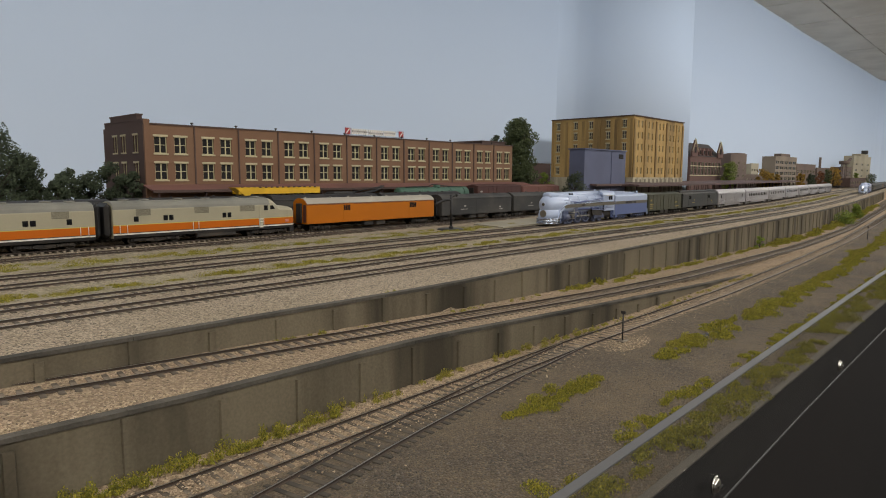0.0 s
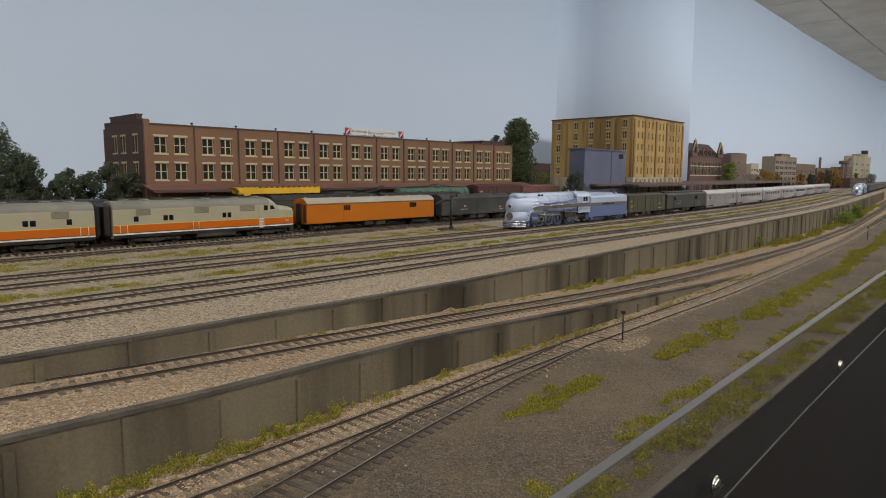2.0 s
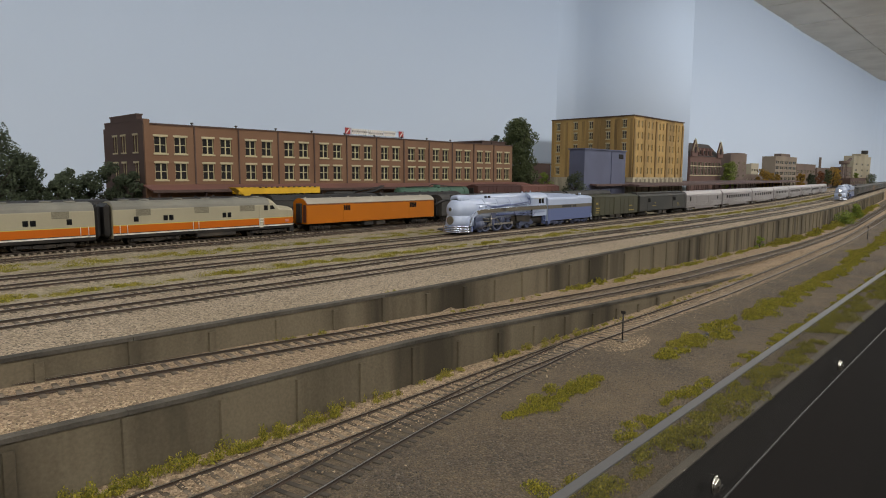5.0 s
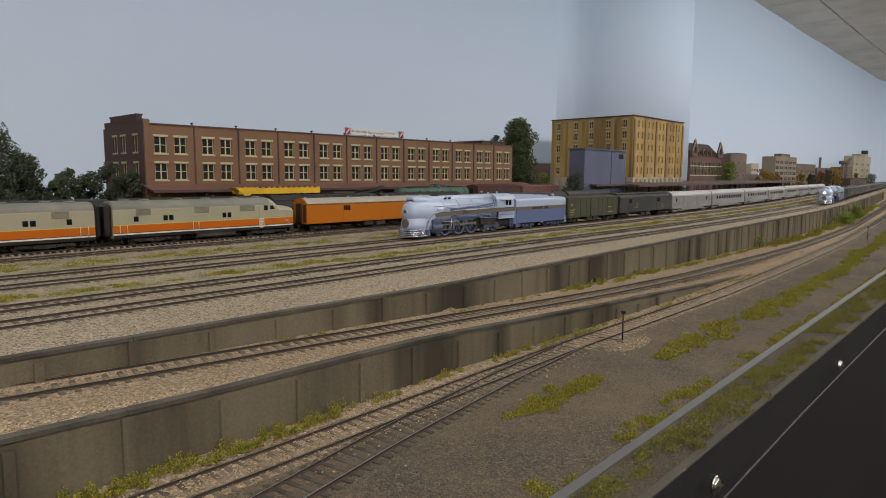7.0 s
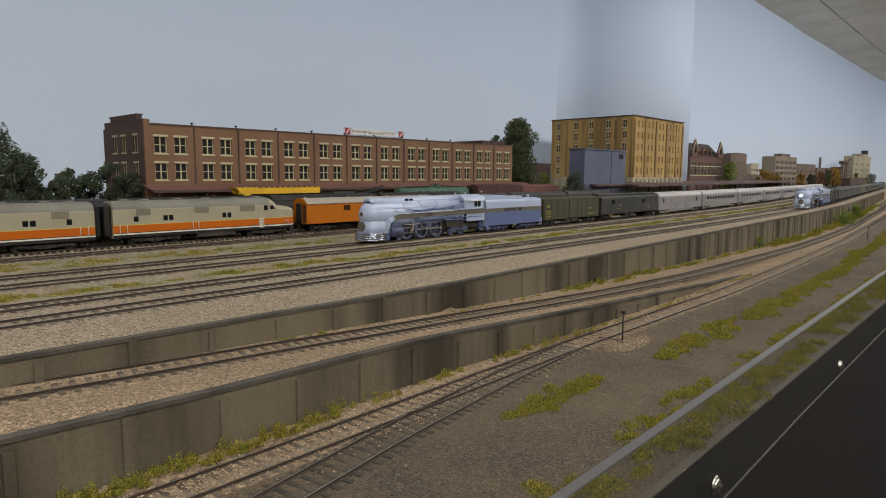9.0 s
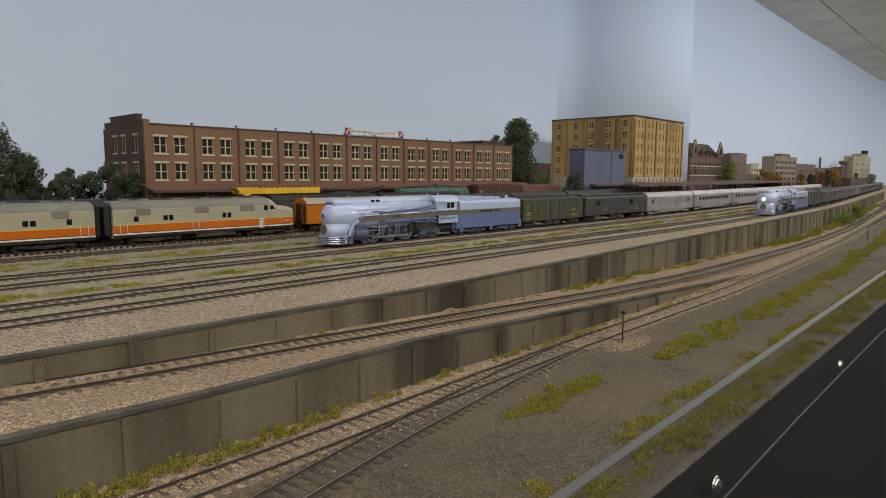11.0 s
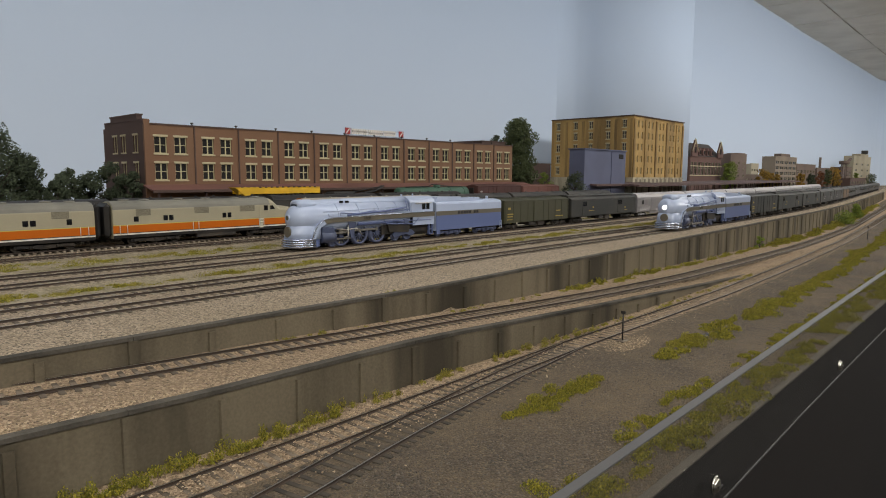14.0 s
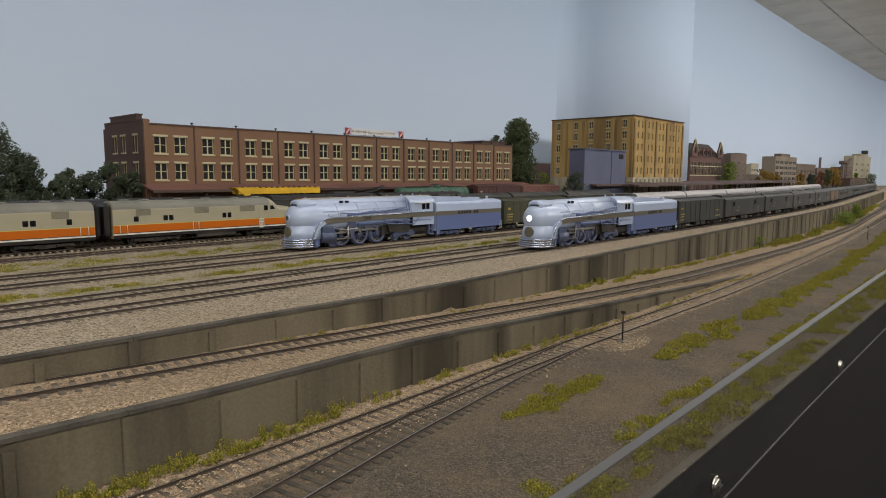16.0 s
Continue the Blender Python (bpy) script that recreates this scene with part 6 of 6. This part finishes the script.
# ---- loose stones ----
def stones(name, m, n, spot, size, seed, label):
    """Many small angular stones, as one stuff object."""
    rng = random.Random(seed)
    vs, fs = [], []
    for _ in range(n):
        x, y, z = spot(rng)
        s = size * rng.uniform(0.45, 1.25)
        k = len(vs)
        for dx, dy, dz in ((1, 0, 0), (-1, 0, 0), (0, 1, 0), (0, -1, 0), (0, 0, 1), (0, 0, -1)):
            j = [rng.uniform(-0.35, 0.35) for _ in range(3)]
            vs.append((x + (dx + j[0]) * s, y + (dy + j[1]) * s, z + (dz + j[2]) * s * 0.7))
        for a, b, c in ((0, 2, 4), (2, 1, 4), (1, 3, 4), (3, 0, 4), (2, 0, 5), (1, 2, 5), (3, 1, 5), (0, 3, 5)):
            fs.append((k + a, k + b, k + c))
    me = bpy.data.meshes.new(name)
    me.from_pydata(vs, [], fs)
    me.materials.append(m)
    tagged(new(name, me), label, "ballast", kind="stuff")


M_STG = island("grey_stones", ["75695a", "a89a84", "564d42", "c6b69e", "90836d"])
M_STT = island("tan_stones", ["88745d", "b29b7d", "645544", "c6b092", "71614c"])
M_STD = island("cinder_stones", ["3f3a35", "5d554c", "7a7065", "4b443d"])


def scatter():
    def near(rng):
        return rng.random() ** 1.6
    def upper(rng):
        x = 0.02 + 1.5 * near(rng)
        w = wall_high(x) + 0.003
        return x, rng.uniform(w, 0.383 + bend(x)), -0.0030
    stones("grey_ballast_stones", M_STG, 32000, upper, 0.0006, 1, "loose grey ballast stones beside the main track")
    def mid(rng):
        x = 0.0 + 1.2 * near(rng)
        return x, rng.uniform(wall_low(x) + 0.003, wall_high(x) - 0.003), ramp(x) - 0.0023
    stones("tan_ballast_stones", M_STT, 27000, mid, 0.0006, 2, "loose tan ballast stones round the sunken track")
    def base(rng):
        x = 0.05 + 1.3 * near(rng)
        c = lower(x)
        return x, min(c + rng.gauss(0.005, 0.013), wall_low(x) - 0.002), -0.0452 + 0.003 * max(0.0, rng.random() - 0.5)
    stones("tan_ballast_stones", M_STT, 20000, base, 0.0006, 3, "loose tan ballast stones round the lowest track")
    def cinder(rng):
        x = 0.08 + 1.1 * near(rng)
        y = rng.uniform(0.104, 0.225)
        return x, y, -0.0468 + 0.0018 * min(1.0, max(0.0, (y - 0.11) / 0.07))
    stones("cinder_stones", M_STD, 13000, cinder, 0.0005, 4, "loose dark cinders and grit on the lower ground")
    def heap(rng):
        a, r = rng.uniform(0, 6.28), rng.random() ** 0.6
        return 0.437 + 0.03 * r * math.cos(a), 0.214 + 0.012 * r * math.sin(a), -0.0448
    stones("tan_ballast_stones", M_STT, 900, heap, 0.0006, 5, "small fan of tan stones round the switch stand")


express_house()
warehouse()
far_town()
rear_freight()
water_column()
switch_stand(0.4407, 0.2201, -0.0452)
switch_stand(1.528, 0.2387, -0.047, 26)
for (sx, sy, sr) in ((0.493, 0.1925, 3.2), (0.4975, 0.180, 4.0), (0.506, 0.181, 3.4)):
    rk = part("rock", B().ball((0, 0, 0), sr, 1.3, 0.9, 0.6, 9), M_BLACK if sr > 3.3 else M_CONC, None, at=(sx * 1000, sy * 1000, -45.6))
    tagged(rk, "lump of rubble lying among weeds", "rock", "rubble")
plant()
scatter()


# ---- what moves: two trains, each car along its own track ----
def glide(t, rows):
    """A smooth monotone run through (seconds, metres)."""
    if t <= rows[0][0]:
        return rows[0][1]
    n = len(rows)
    d = [(rows[i + 1][1] - rows[i][1]) / (rows[i + 1][0] - rows[i][0]) for i in range(n - 1)]
    s = [d[0]] + [0 if d[i - 1] * d[i] <= 0 else 2 * d[i - 1] * d[i] / (d[i - 1] + d[i]) for i in range(1, n - 1)] + [d[-1]]
    for i in range(n - 1):
        if t <= rows[i + 1][0]:
            h = rows[i + 1][0] - rows[i][0]
            u = (t - rows[i][0]) / h
            return ((1 + 2 * u) * (1 - u) ** 2 * rows[i][1] + u * (1 - u) ** 2 * h * s[i] + u * u * (3 - 2 * u) * rows[i + 1][1] + u * u * (u - 1) * h * s[i + 1])
    return rows[-1][1]


FIRST = [(0.0, 0.872), (1.0, 0.828), (2.0, 0.781), (3.0, 0.734), (4.0, 0.690), (6.5, 0.581), (7.5, 0.541), (8.5, 0.506), (9.0, 0.489), (11.5, 0.4205), (12.5, 0.3985), (13.0, 0.391), (13.5, 0.3872), (14.0, 0.386), (16.0, 0.386)]
SECOND = [(0.0, 3.66), (1.5, 3.40), (3.5, 2.93), (4.0, 2.80), (6.5, 2.25), (7.5, 2.06), (8.5, 1.88), (9.0, 1.785), (11.5, 1.338), (12.5, 1.172), (13.5, 1.003), (14.5, 0.834), (15.5, 0.659), (16.0, 0.572)]
SECOND = [(t, x - 0.001) for t, x in SECOND]


def on_track(x, y0, length, front):
    """The pose of a car whose ends lie on the track; its origin is at its front or its middle."""
    a, b = (x, x + length)
    ya, yb = y0 + bend(a), y0 + bend(b)
    o = a if front else (a + b) / 2
    return pose(o, ya if front else (ya + yb) / 2, 0, 0, 0, math.degrees(math.atan2(yb - ya, b - a)))


def motions():
    times = [i * 0.5 for i in range(33)]
    for cars, run, y0 in ((TRAIN_ONE, FIRST, T_THREE), (TRAIN_TWO, SECOND, T_SIX)):
        for ob, off, length, front in cars:
            walk(ob, [(t, on_track(glide(t, run) + off, y0, length, front)) for t in times])
    for drivers, rods, run, step in ((*GEAR_ONE, FIRST, 5), (*GEAR_TWO, SECOND, 2)):
        fs = [i / 30 for i in range(0, 481, step)]
        ang = [(t, (glide(t, run) - run[0][1]) / 0.0122) for t in fs]
        for o, cx, s, r in drivers:
            walk(o, [(t, Matrix.Translation((cx / 1000, s * 0.0096, 0.0122)) @ Matrix.Rotation(a + (0 if s < 0 else math.pi / 2), 4, "Y") @ pose(0, 0, 0, 0, 0, 0 if s > 0 else 0)) for t, a in ang])
        for o, s, cx, y in rods:
            ph = 0 if s < 0 else math.pi / 2
            walk(o, [(t, Matrix.Translation((cx / 1000 + 0.0056 * math.cos(a + ph), s * y / 1000, 0.0122 - 0.0056 * math.sin(a + ph)))) for t, a in ang])


motions()
